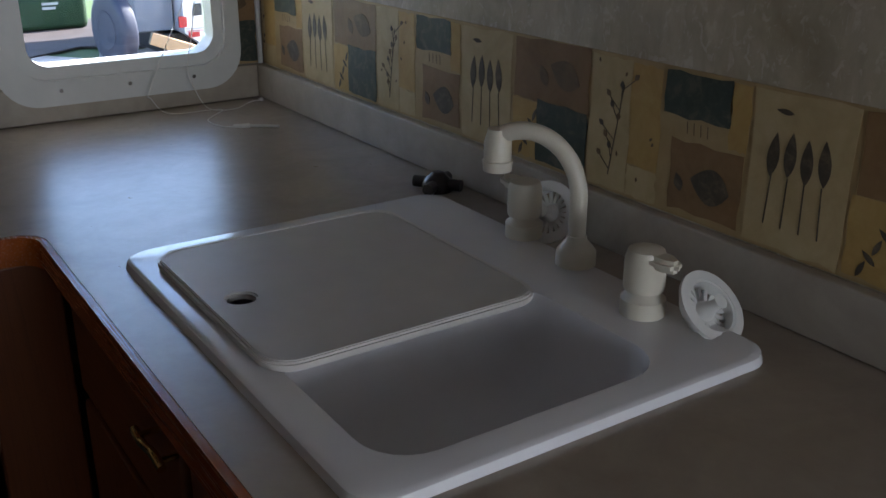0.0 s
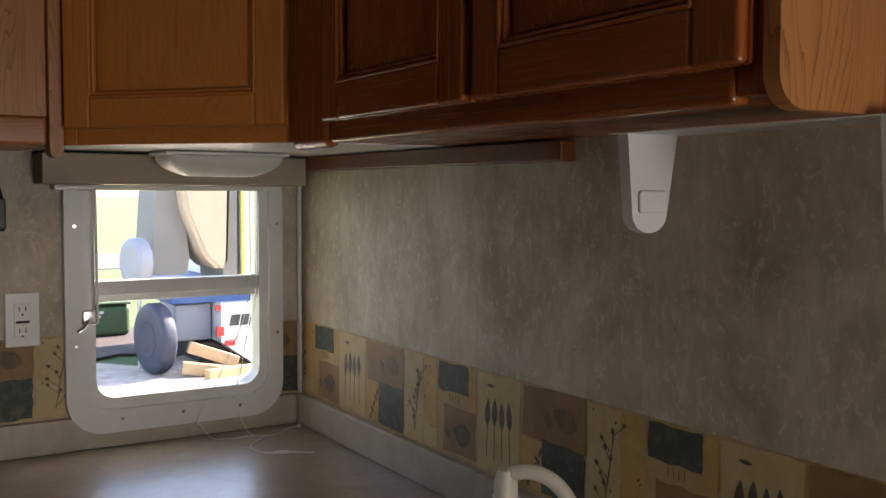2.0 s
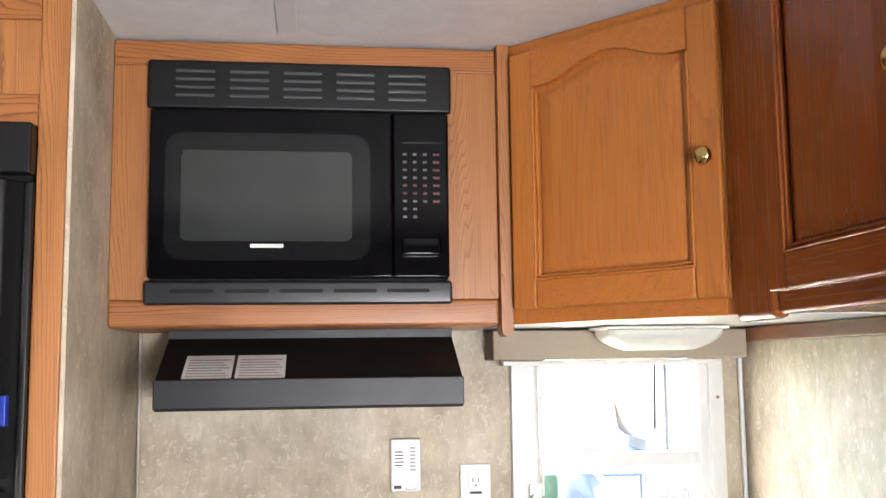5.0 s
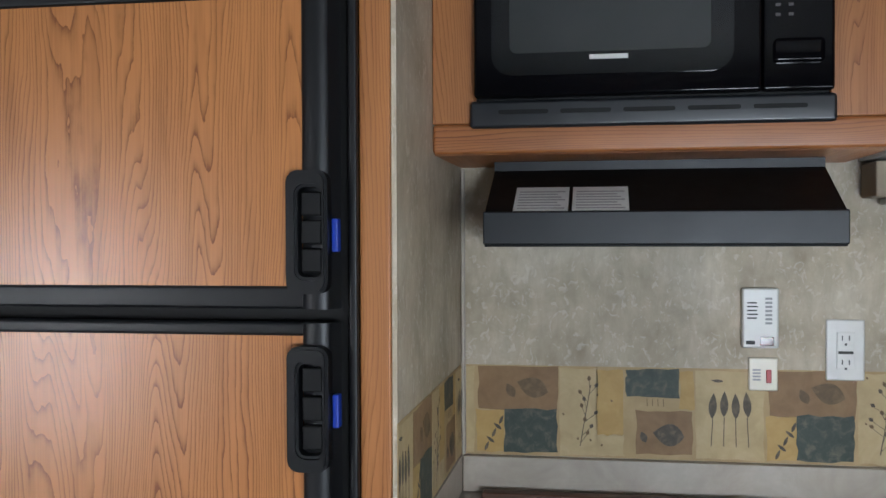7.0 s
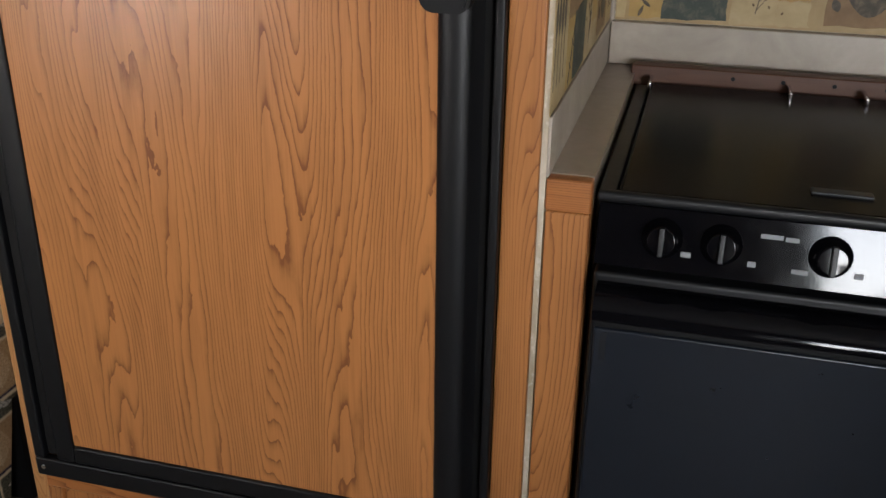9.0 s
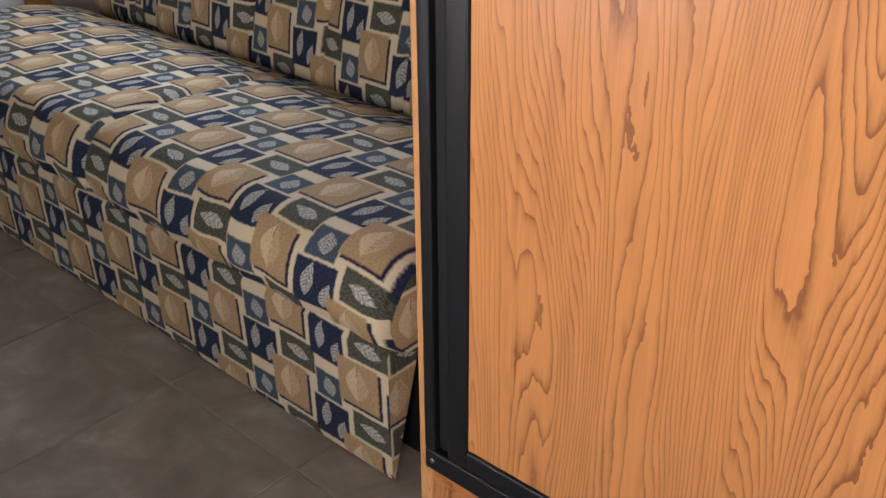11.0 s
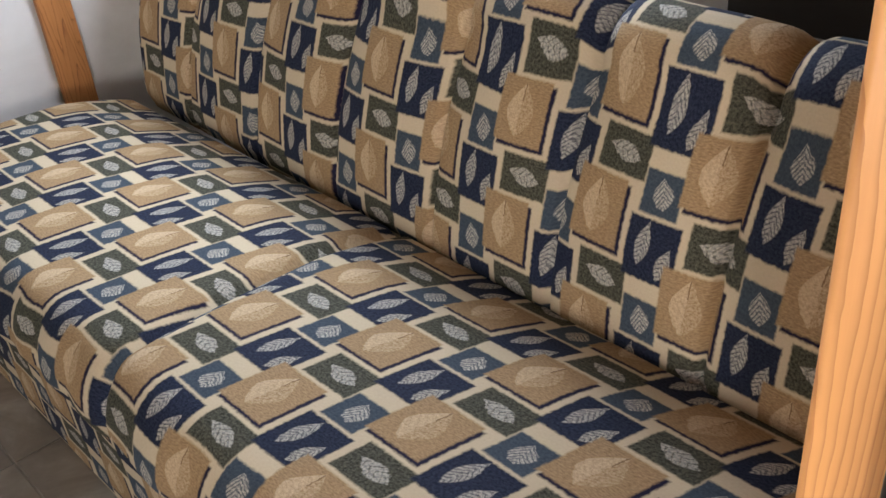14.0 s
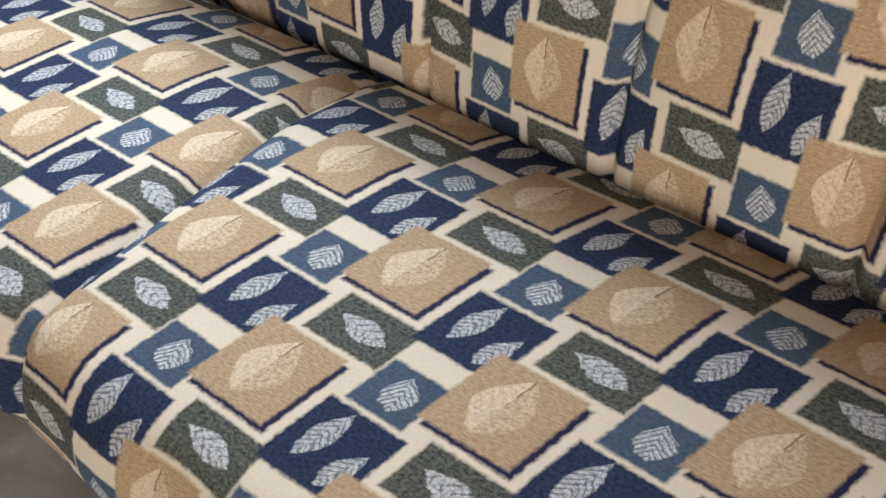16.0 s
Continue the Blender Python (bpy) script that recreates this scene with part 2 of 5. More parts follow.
# ---------- mesh helpers ----------


def box(bm, x0, x1, y0, y1, z0, z1, bevel=0.0, seg=2):
    """Adds a box, with rounded edges if asked."""
    r = bmesh.ops.create_cube(bm, size=1.0, matrix=Matrix.LocRotScale(
        ((x0 + x1) / 2, (y0 + y1) / 2, (z0 + z1) / 2), None, (abs(x1 - x0), abs(y1 - y0), abs(z1 - z0))))
    if bevel:
        edges = list({e for v in r["verts"] for e in v.link_edges})
        bmesh.ops.bevel(bm, geom=edges, offset=bevel, segments=seg, profile=0.5, affect="EDGES")
    return bm


def cbox(*a, **k):
    return box(bmesh.new(), *a, **k)


def cyl(bm, p0, p1, r0, r1=None, seg=20):
    """Adds a cylinder or cone from p0 to p1."""
    p0, p1 = Vector(p0), Vector(p1)
    d = p1 - p0
    m = Matrix.Translation((p0 + p1) / 2) @ d.to_track_quat("Z", "Y").to_matrix().to_4x4()
    bmesh.ops.create_cone(bm, cap_ends=True, segments=seg, radius1=r0, radius2=r0 if r1 is None else r1, depth=d.length, matrix=m)
    return bm


def lathe(bm, profile, centre, axis=(0, 0, 1), seg=24):
    """Turns a profile of (radius, height) round an axis."""
    q = Vector(axis).to_track_quat("Z", "Y")
    rings = []
    for r, h in profile:
        rings.append([bm.verts.new(Vector(centre) + q @ Vector((r * math.cos(a), r * math.sin(a), h)))
                      for a in (2 * math.pi * k / seg for k in range(seg))])
    for a, b in zip(rings, rings[1:]):
        for k in range(seg):
            bm.faces.new((a[k], a[(k + 1) % seg], b[(k + 1) % seg], b[k]))
    bm.faces.new(rings[0][::-1])
    bm.faces.new(rings[-1])
    return bm


def tube(bm, pts, r, seg=12, r_end=None):
    """A round bar along points."""
    pts = [Vector(p) for p in pts]
    rings = []
    side = Vector((0.31, 0.87, 0.39))
    for i, p in enumerate(pts):
        d = (pts[min(i + 1, len(pts) - 1)] - pts[max(i - 1, 0)]).normalized()
        a = d.cross(side).normalized()
        b = d.cross(a)
        rr = r if r_end is None else r + (r_end - r) * i / (len(pts) - 1)
        rings.append([bm.verts.new(p + rr * (math.cos(k) * a + math.sin(k) * b)) for k in (2 * math.pi * j / seg for j in range(seg))])
    for a, b in zip(rings, rings[1:]):
        for k in range(seg):
            bm.faces.new((a[k], a[(k + 1) % seg], b[(k + 1) % seg], b[k]))
    bm.faces.new(rings[0][::-1])
    bm.faces.new(rings[-1])
    return bm


def slab(bm, outline, lo, hi, axis="z"):
    """Thickens a flat outline (two coordinates a point) between two heights along an axis."""
    def at(p, h):
        return {"z": (p[0], p[1], h), "y": (p[0], h, p[1]), "x": (h, p[0], p[1])}[axis]
    a = [bm.verts.new(at(p, lo)) for p in outline]
    b = [bm.verts.new(at(p, hi)) for p in outline]
    n = len(outline)
    bm.faces.new(a)
    bm.faces.new(b[::-1])
    for k in range(n):
        bm.faces.new((a[k], b[k], b[(k + 1) % n], a[(k + 1) % n]))
    bmesh.ops.recalc_face_normals(bm, faces=bm.faces)
    return bm


def rounded(x0, x1, z0, z1, r, seg=6):
    """The outline of a rectangle with round corners."""
    out = []
    for cx, cz, a0 in ((x1 - r, z1 - r, 0), (x0 + r, z1 - r, 90), (x0 + r, z0 + r, 180), (x1 - r, z0 + r, 270)):
        out += [(cx + r * math.cos(radians(a0 + 90 * k / seg)), cz + r * math.sin(radians(a0 + 90 * k / seg))) for k in range(seg + 1)]
    return out


def ring(bm, outer, inner, lo, hi, axis="y"):
    """A frame between two outlines of the same number of points."""
    def at(p, h):
        return {"z": (p[0], p[1], h), "y": (p[0], h, p[1]), "x": (h, p[0], p[1])}[axis]
    n = len(outer)
    vs = [[bm.verts.new(at(p, h)) for p in o] for o in (outer, inner) for h in (lo, hi)]
    oa, ob, ia, ib = vs
    for k in range(n):
        j = (k + 1) % n
        bm.faces.new((oa[k], oa[j], ia[j], ia[k]))
        bm.faces.new((ob[k], ib[k], ib[j], ob[j]))
        bm.faces.new((oa[k], ob[k], ob[j], oa[j]))
        bm.faces.new((ia[k], ia[j], ib[j], ib[k]))
    bmesh.ops.recalc_face_normals(bm, faces=bm.faces)
    return bm


def even_shading(me):
    """Keeps large flat faces flat beside rounded edges: corner normals weighted by area."""
    faces = [[] for _ in me.vertices]
    for p in me.polygons:
        for i in p.vertices:
            faces[i].append((p.normal.copy(), p.area))
    normals = []
    for p in me.polygons:
        for i in p.vertices:
            n = Vector((0, 0, 0))
            for m, a in faces[i]:
                if m.dot(p.normal) > 0.66:
                    n += m * a
            normals.append(n.normalized() if n.length > 1e-12 else p.normal.copy())
    me.normals_split_custom_set(normals)


def mesh_ob(name, bm, mat, smooth=True):
    me = bpy.data.meshes.new(name)
    bm.to_mesh(me)
    bm.free()
    me.materials.append(mat)
    if smooth:
        me.shade_smooth()
        me.set_sharp_from_angle(angle=radians(35))
        if len(me.loops) < 3000:
            even_shading(me)
    return new(name, me)


def part(name, bm, mat, parent, label="", smooth=True):
    """One mesh under a thing or under a part."""
    ob = mesh_ob(name, bm, mat, smooth)
    ob.parent = parent
    ob.matrix_parent_inverse = parent.matrix_world.inverted()
    if label:
        ob["label"] = label
    return ob


def thing(name, at, label, category, group=""):
    """An empty at the base of a thing, which parents its parts."""
    ob = new(name)
    ob.empty_display_size = 0.05
    ob.location = at
    ob.matrix_world = Matrix.Translation(at)
    return tagged(ob, label, category, group)


def structure(name, bm, mat, label, category):
    return tagged(mesh_ob(name, bm, mat), label, category, "", "structure")


def moved(bm, m):
    bmesh.ops.transform(bm, matrix=m, verts=bm.verts)
    return bm

# ---------- large structure ----------
ZC = 0.930          # counter top
ZB0, ZB1 = 1.001, 1.173   # printed border on the walls
XR = -1.316         # side wall between stove and fridge
CEIL_Z = 2.085
ZCAB = 1.552        # underside of the wall cabinets

bm = bmesh.new()
box(bm, -1.40, -0.50, 0.0, 0.046, 0.0, CEIL_Z)
box(bm, -0.08, 0.0995, 0.0, 0.046, 0.0, CEIL_Z)
box(bm, -0.50, -0.08, 0.0, 0.046, 0.0, 1.025)
box(bm, -0.50, -0.08, 0.0, 0.046, 1.51, CEIL_Z)
wall_north = structure("wall_north", bm, WALL, "mottled beige papered wall behind the stove and window", "wall")
wall_east = structure("wall_east", cbox(0.0, 0.10, -3.4, 0.0, -0.05, CEIL_Z), WALL, "mottled beige papered wall behind the sink", "wall")
wall_side = structure("wall_side", cbox(XR - 0.007, XR, -0.596, 0.0, 0.0, CEIL_Z), WALL, "mottled beige papered side wall beside the fridge", "wall")
structure("wall_sofa", cbox(-4.5, -2.05, 0.62, 0.72, -0.05, CEIL_Z), WALL_PLAIN, "plain pale wall behind the sofa", "wall")
structure("wall_fridge_back", cbox(-2.05, -1.40, 0.10, 0.72, -0.05, CEIL_Z), WALL_PLAIN, "plain pale wall behind the fridge", "wall")
structure("wall_west", cbox(-4.52, -4.42, -3.4, 0.62, -0.05, CEIL_Z), WALL_PLAIN, "plain pale wall at the sofa's end", "wall")
# unseen closing wall; its brown keeps bounced light low
bm = bmesh.new()
box(bm, -4.42, -0.65, -3.4, -3.3, -0.05, CEIL_Z)
box(bm, -0.25, 0.0, -3.4, -3.3, -0.05, CEIL_Z)
box(bm, -0.65, -0.25, -3.4, -3.3, -0.05, 0.70)
box(bm, -0.65, -0.25, -3.4, -3.3, 1.34, CEIL_Z)
structure("wall_south", bm, WALL_LOW_BOUNCE, "unseen closing wall, brown to cut bounce, with a small window opening", "wall")
# unseen frame rings on solid wall, added to dress the lamps
structure("window_2", ring(bmesh.new(), rounded(-2.86, -2.24, 0.92, 1.48, 0.05, 4), rounded(-2.83, -2.27, 0.95, 1.45, 0.04, 4), -0.012, -0.0005, "x"), ALU, "unseen white frame added round the east fill lamp", "window")
structure("window_3", ring(bmesh.new(), rounded(-3.70, -3.20, 0.83, 1.53, 0.05, 4), rounded(-3.66, -3.24, 0.87, 1.49, 0.04, 4), -3.2995, -3.285), ALU, "unseen white door-window frame on the solid south wall", "window")
structure("window_4", ring(bmesh.new(), rounded(-4.10, -2.86, 0.98, 1.38, 0.05, 4), rounded(-4.06, -2.90, 1.02, 1.34, 0.04, 4), 0.604, 0.6195), ALU, "unseen white window frame above the sofa, on solid wall", "window")
structure("ceiling", cbox(-4.5, 0.1, -3.4, 0.72, CEIL_Z, CEIL_Z + 0.06), CEIL, "off-white textured ceiling board", "ceiling")
structure("ceiling_batten", cbox(-1.02, -0.985, -3.3, -0.37, CEIL_Z - 0.004, CEIL_Z, 0.001), ALU, "flat white batten over a ceiling joint", "trim")

GROUT = mottled("floor_grout", (0.29, 0.245, 0.195), (0.34, 0.29, 0.235), (0.39, 0.335, 0.275), 0.6, 30)
floor = structure("floor", cbox(-4.42, 0.0, -3.3, 0.62, -0.06, -0.003), GROUT, "grey-brown floor laid in large square tiles", "floor")

# corner beads and splash strips
structure("corner_bead", cbox(-0.012, -0.002, -0.012, -0.002, ZC, 1.55, 0.003), ALU, "thin white corner bead", "trim")
structure("corner_bead", cbox(XR + 0.001, XR + 0.009, -0.009, -0.001, ZC, 1.55, 0.003), SPLASH, "thin pale corner bead", "trim")
structure("splash_strip", cbox(-0.018, -0.0005, -3.2, -0.0005, ZC + 0.0005, ZB0 - 0.001, 0.003), SPLASH, "pale laminate splash strip behind the sink", "trim")
structure("splash_strip", cbox(XR + 0.005, -0.019, -0.018, -0.0005, ZC + 0.0005, ZB0 - 0.001, 0.003), SPLASH, "pale laminate splash strip behind the stove", "trim")
structure("splash_strip", cbox(XR + 0.0005, XR + 0.004, -0.5985, -0.0005, ZC + 0.0005, ZB0 - 0.001, 0.001), SPLASH, "pale laminate splash strip on the side wall", "trim")

# ---------- worktop ----------
SX0, SX1, SY0, SY1 = -0.546, -0.082, -1.414, -0.800   # sink rim
worktop = thing("worktop", (-0.3, -0.9, ZC - 0.04), "brown-grey laminate worktop with oak edging round the corner", "worktop")
zt, zb = ZC, ZC - 0.036
WX, WY, WR = -0.601, -0.628, 0.045   # front edges of the laminate, radius of its inner corner
for x0, x1, y0, y1 in ((WX, 0.0, SY1 - 0.03, 0.0), (WX, SX0 + 0.03, SY0 + 0.03, SY1 - 0.03), (SX1 - 0.03, 0.0, SY0 + 0.03, SY1 - 0.03), (WX, 0.0, -3.0, SY0 + 0.03), (-0.700, WX, WY, 0.0)):
    part("slab", cbox(x0, x1, y0, y1, zb, zt), COUNTER, worktop, "mottled brown-grey laminate")
part("rear_strip", cbox(-1.262, -0.700, -0.045, 0.0, zb, zt), COUNTER, worktop)
part("side_strip", cbox(XR, -1.262, -0.580, 0.0, zb, zt), COUNTER, worktop)
corner = [(WX - WR + WR * math.sin(a), WY - WR + WR * math.cos(a)) for a in (math.pi / 2 * k / 8 for k in range(9))]
part("slab", slab(bmesh.new(), corner + [(WX, WY)], zb, zt), COUNTER, worktop)
inner = [(WX - WR + (WR - 0.009) * math.sin(a), WY - WR + (WR - 0.009) * math.cos(a)) for a in (math.pi / 2 * k / 8 for k in range(9))]
part("edging", slab(bmesh.new(), [(-0.700, WY)] + corner + [(WX, -3.0), (WX - 0.009, -3.0)] + inner[::-1] + [(-0.700, WY - 0.009)], zb - 0.004, zt - 0.0008), REDBROWN_Y, worktop, "oak edging")
part("edging", cbox(XR + 0.001, -1.262, -0.600, -0.580, zb - 0.004, zt - 0.0005, 0.003), OAK_X, worktop, "oak edging")
part("rear_cleat", cbox(-1.268, -0.69, -0.072, -0.045, ZC - 0.02, ZC + 0.014, 0.003), DARK_CLEAT, worktop, "dark brown oak cleat behind the stove")
for k in range(6):
    part("screw", lathe(bmesh.new(), [(0.0035, 0), (0.003, 0.0012)], (-1.11 + 0.075 * k, -0.0722, ZC + 0.002), (0, -1, 0), 10), BLACK_MATT, worktop)
part("bolt", lathe(bmesh.new(), [(0.012, 0), (0.012, 0.002), (0.006, 0.004)], (-0.80, -0.06, ZC + 0.014), (0, 0, 1), 14), BRASS, worktop, "brass bolt head")


def pull(parent, x, y, z, along="y"):
    """A small brass pull with two posts."""
    bm = bmesh.new()
    cyl(bm, (x, y - 0.03, z), (x - 0.022, y - 0.03, z), 0.004, seg=10)
    cyl(bm, (x, y + 0.03, z), (x - 0.022, y + 0.03, z), 0.004, seg=10)
    tube(bm, [(x - 0.022, y - 0.045 + 0.0112 * k, z + 0.004 * math.sin(k * 0.8)) for k in range(9)], 0.005, 10)
    return part("handle", bm, BRASS, parent, "brass pull handle")


# shade below the worktop is put into these cabinets' colour
sink_base = thing("base_cabinet", (-0.3, -1.5, 0), "oak base cabinet under the sink, shade in its dark colour", "cabinet")
bm = bmesh.new()
box(bm, -0.565, -0.0, -3.0, -0.634, 0.10, zb - 0.20)
box(bm, -0.565, -0.545, -3.0, -0.634, zb - 0.20, zb - 0.005)
part("body", bm, SHADE_OAK_Z, sink_base)
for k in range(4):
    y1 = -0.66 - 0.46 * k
    d = part("drawer_front", cbox(-0.583, -0.566, y1 - 0.43, y1, 0.70, 0.870, 0.006), SHADE_OAK_Y, sink_base, "shade-darkened oak drawer front")
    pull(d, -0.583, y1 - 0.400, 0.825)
    part("door", cbox(-0.583, -0.566, y1 - 0.43, y1, 0.14, 0.685, 0.006), SHADE_OAK_Z, sink_base, "shade-darkened oak door")
corner_base = thing("base_cabinet", (-0.62, -0.3, 0), "oak corner filler cabinet beside the stove, darkened for shade", "cabinet")
part("front_board", cbox(-0.695, -0.584, -0.632, -0.615, 0.0, zb - 0.005, 0.004), SHADE_OAK_Z, corner_base)
part("side_board", cbox(-0.695, -0.683, -0.614, -0.07, 0.0, zb - 0.005), SHADE_OAK_Z, corner_base)
left_base = thing("base_cabinet", (-1.29, -0.3, 0), "narrow oak filler cabinet between stove and side wall", "cabinet")
part("front_board", cbox(XR + 0.0015, -1.263, -0.597, -0.580, 0.0, zb - 0.005, 0.003), OAK_Z, left_base, "upright oak front board")
part("side_board", cbox(-1.275, -1.263, -0.579, -0.05, 0.0, zb - 0.005), OAK_Z, left_base)

# ---------- sink ----------
zs = ZC + 0.012
sink = thing("kitchen_sink", (-0.28, -1.05, ZC), "almond acrylic double-bowl sink set into the worktop", "sink")


def bowl(bm, x0, x1, y0, y1, depth):
    """A bowl with rounded sides, open at the top."""
    rows = []
    for f, z in ((0.0, zs), (0.004, zs - 0.010), (0.010, zs - 0.06), (0.020, zs - depth + 0.05), (0.045, zs - depth + 0.012), (0.09, zs - depth)):
        rows.append([bm.verts.new((x, y, z)) for x, y in rounded(x0 + f, x1 - f, y0 + f, y1 - f, max(0.05 - 0.2 * f, 0.02) if f < 0.08 else 0.03, 6)])
    for a, b in zip(rows, rows[1:]):
        n = len(a)
        for k in range(n):
            bm.faces.new((a[k], a[(k + 1) % n], b[(k + 1) % n], b[k]))
    bm.faces.new(rows[-1])
    return rows[0]


BY = -1.120   # divider between the bowls
for y0, y1 in ((SY0 + 0.036, BY - 0.018), (BY + 0.018, SY1 - 0.045)):
    bm = bmesh.new()
    bowl(bm, SX0 + 0.040, SX1 - 0.11, y0, y1, 0.16)
    part("bowl", bm, ALMOND, sink)
bm = bmesh.new()
# the flat rim with its two openings, filled from edge loops
outer = rounded(SX0, SX1, SY0, SY1, 0.035, 6)
edges = []
for loop in (rounded(SX0 + 0.008, SX1 - 0.008, SY0 + 0.008, SY1 - 0.008, 0.03, 6), rounded(SX0 + 0.040, SX1 - 0.11, SY0 + 0.036, BY - 0.018, 0.05, 6), rounded(SX0 + 0.040, SX1 - 0.11, BY + 0.018, SY1 - 0.045, 0.05, 6)):
    vs = [bm.verts.new((x, y, zs)) for x, y in loop]
    edges += [bm.edges.new((vs[k], vs[(k + 1) % len(vs)])) for k in range(len(vs))]
bmesh.ops.triangle_fill(bm, use_beauty=True, edges=edges)
rim_in = rounded(SX0 + 0.008, SX1 - 0.008, SY0 + 0.008, SY1 - 0.008, 0.03, 6)
rings = [[bm.verts.new((x, y, z)) for x, y in o] for o, z in ((rim_in, zs), (rounded(SX0 + 0.002, SX1 - 0.002, SY0 + 0.002, SY1 - 0.002, 0.034, 6), zs - 0.003), (outer, zs - 0.012))]
for a, b in zip(rings, rings[1:]):
    for k in range(len(a)):
        bm.faces.new((a[k], a[(k + 1) % len(a)], b[(k + 1) % len(a)], b[k]))
bmesh.ops.remove_doubles(bm, verts=bm.verts, dist=0.0001)
bmesh.ops.recalc_face_normals(bm, faces=bm.faces)
part("rim", bm, ALMOND, sink)
part("drain", lathe(bmesh.new(), [(0.04, 0), (0.04, 0.003), (0.03, 0.004), (0.02, 0.001)], (-0.33, -1.225, zs - 0.16), (0, 0, 1), 24), CHROME, sink, "steel drain ring")

cover = thing("sink_cover", (-0.33, -0.88, zs), "almond sink cover board with a finger hole lying over one bowl", "cutting board")
bm = bmesh.new()
CX0, CX1, CY0, CY1 = SX0 + 0.024, SX1 - 0.118, -1.200, SY1 - 0.052
o = rounded(CX0, CX1, CY0, CY1, 0.035, 6)
hole = [(-0.481 + 0.0155 * math.cos(a), -1.032 + 0.0155 * math.sin(a)) for a in (2 * math.pi * k / 28 for k in range(28))]
ring(bm, o, hole, zs + 0.001, zs + 0.011, "z")
bmesh.ops.bevel(bm, geom=[e for e in bm.edges if abs(e.verts[0].co.z - e.verts[1].co.z) < 1e-6 and e.calc_face_angle(0) > 1.0], offset=0.0025, segments=2, affect="EDGES")
part("board", bm, COVER, cover)
part("edge_bead", ring(bmesh.new(), rounded(CX0 + 0.004, CX1 - 0.004, CY0 + 0.004, CY1 - 0.004, 0.032, 6), rounded(CX0 + 0.009, CX1 - 0.009, CY0 + 0.009, CY1 - 0.009, 0.028, 6), zs + 0.0105, zs + 0.0122, "z"), COVER, cover, "slightly raised rim bead")

# ---------- fridge and its surround ----------
YT = -0.600   # face of the oak surround
FX0, FX1 = -2.070, -1.366   # black fridge frame
surround = thing("fridge_surround", (-1.7, -0.3, 0), "light oak cabinet surround built round the fridge", "cabinet")
part("stile", cbox(FX1, XR - 0.0075, YT, YT + 0.02, 0.0, CEIL_Z - 0.002, 0.003), OAK_Z, surround)
part("stile", cbox(-2.094, FX0, YT, YT + 0.02, 0.0, CEIL_Z - 0.002, 0.004), OAK_PALE, surround, "pale oak edge stile")
part("side_panel", cbox(-2.094, -2.082, YT + 0.021, 0.60, 0.0, CEIL_Z - 0.002, 0.002), OAK_Z, surround)
part("top_rail", cbox(FX0, FX1, YT, YT + 0.02, 1.846, 1.895, 0.003), OAK_X, surround)
part("top_rail", cbox(FX0, FX1, YT, YT + 0.02, 2.012, CEIL_Z - 0.002, 0.003), OAK_X, surround)
part("upper_panel", cbox(FX0, FX1, YT + 0.006, YT + 0.018, 1.895, 2.012, 0.001), OAK_Z, surround)
part("lower_rail", cbox(FX0, FX1, YT, YT + 0.02, 0.338, 0.369, 0.003), OAK_X, surround)
part("lower_rail", cbox(FX0, FX1, YT, YT + 0.02, 0.0, 0.07, 0.003), OAK_X, surround)
part("lower_stile", cbox(FX0, FX0 + 0.026, YT, YT + 0.019, 0.07, 0.338, 0.003), OAK_Z, surround)
part("lower_panel", cbox(FX0 + 0.026, FX1, YT + 0.007, YT + 0.018, 0.07, 0.338, 0.001), OAK_Z, surround)
part("inner_box", cbox(-2.085, XR - 0.014, 0.06, 0.09, 0.0, CEIL_Z - 0.002), OAK_Z, surround)
part("heater_grille", cbox(-1.750, -1.47, YT - 0.014, YT + 0.006, 0.10, 0.352, 0.006), BLACK_SATIN, surround, "black plastic grille")

fridge = thing("fridge", (-1.72, -0.3, 0.34), "two-door absorption fridge with oak-grained door panels and black frame", "fridge")
part("carcass", cbox(FX0 + 0.01, FX1 - 0.01, YT + 0.022, 0.05, 0.372, 1.83, 0.004), BLACK_MATT, fridge)
bm = bmesh.new()
box(bm, FX0, FX1, YT - 0.016, YT - 0.0005, 0.371, 0.404, 0.004)
box(bm, FX0, FX0 + 0.018, YT - 0.016, YT - 0.0005, 0.404, 1.758, 0.004)
box(bm, FX1 - 0.012, FX1, YT - 0.012, YT - 0.0005, 0.386, 1.758, 0.003)
box(bm, FX0, FX1, YT - 0.030, YT - 0.0005, 1.768, 1.845, 0.004)
part("frame", bm, BLACK_SATIN, fridge, "black plastic frame")
DX0, DX1 = FX0 + 0.012, FX1 + 0.005
YD = -0.619


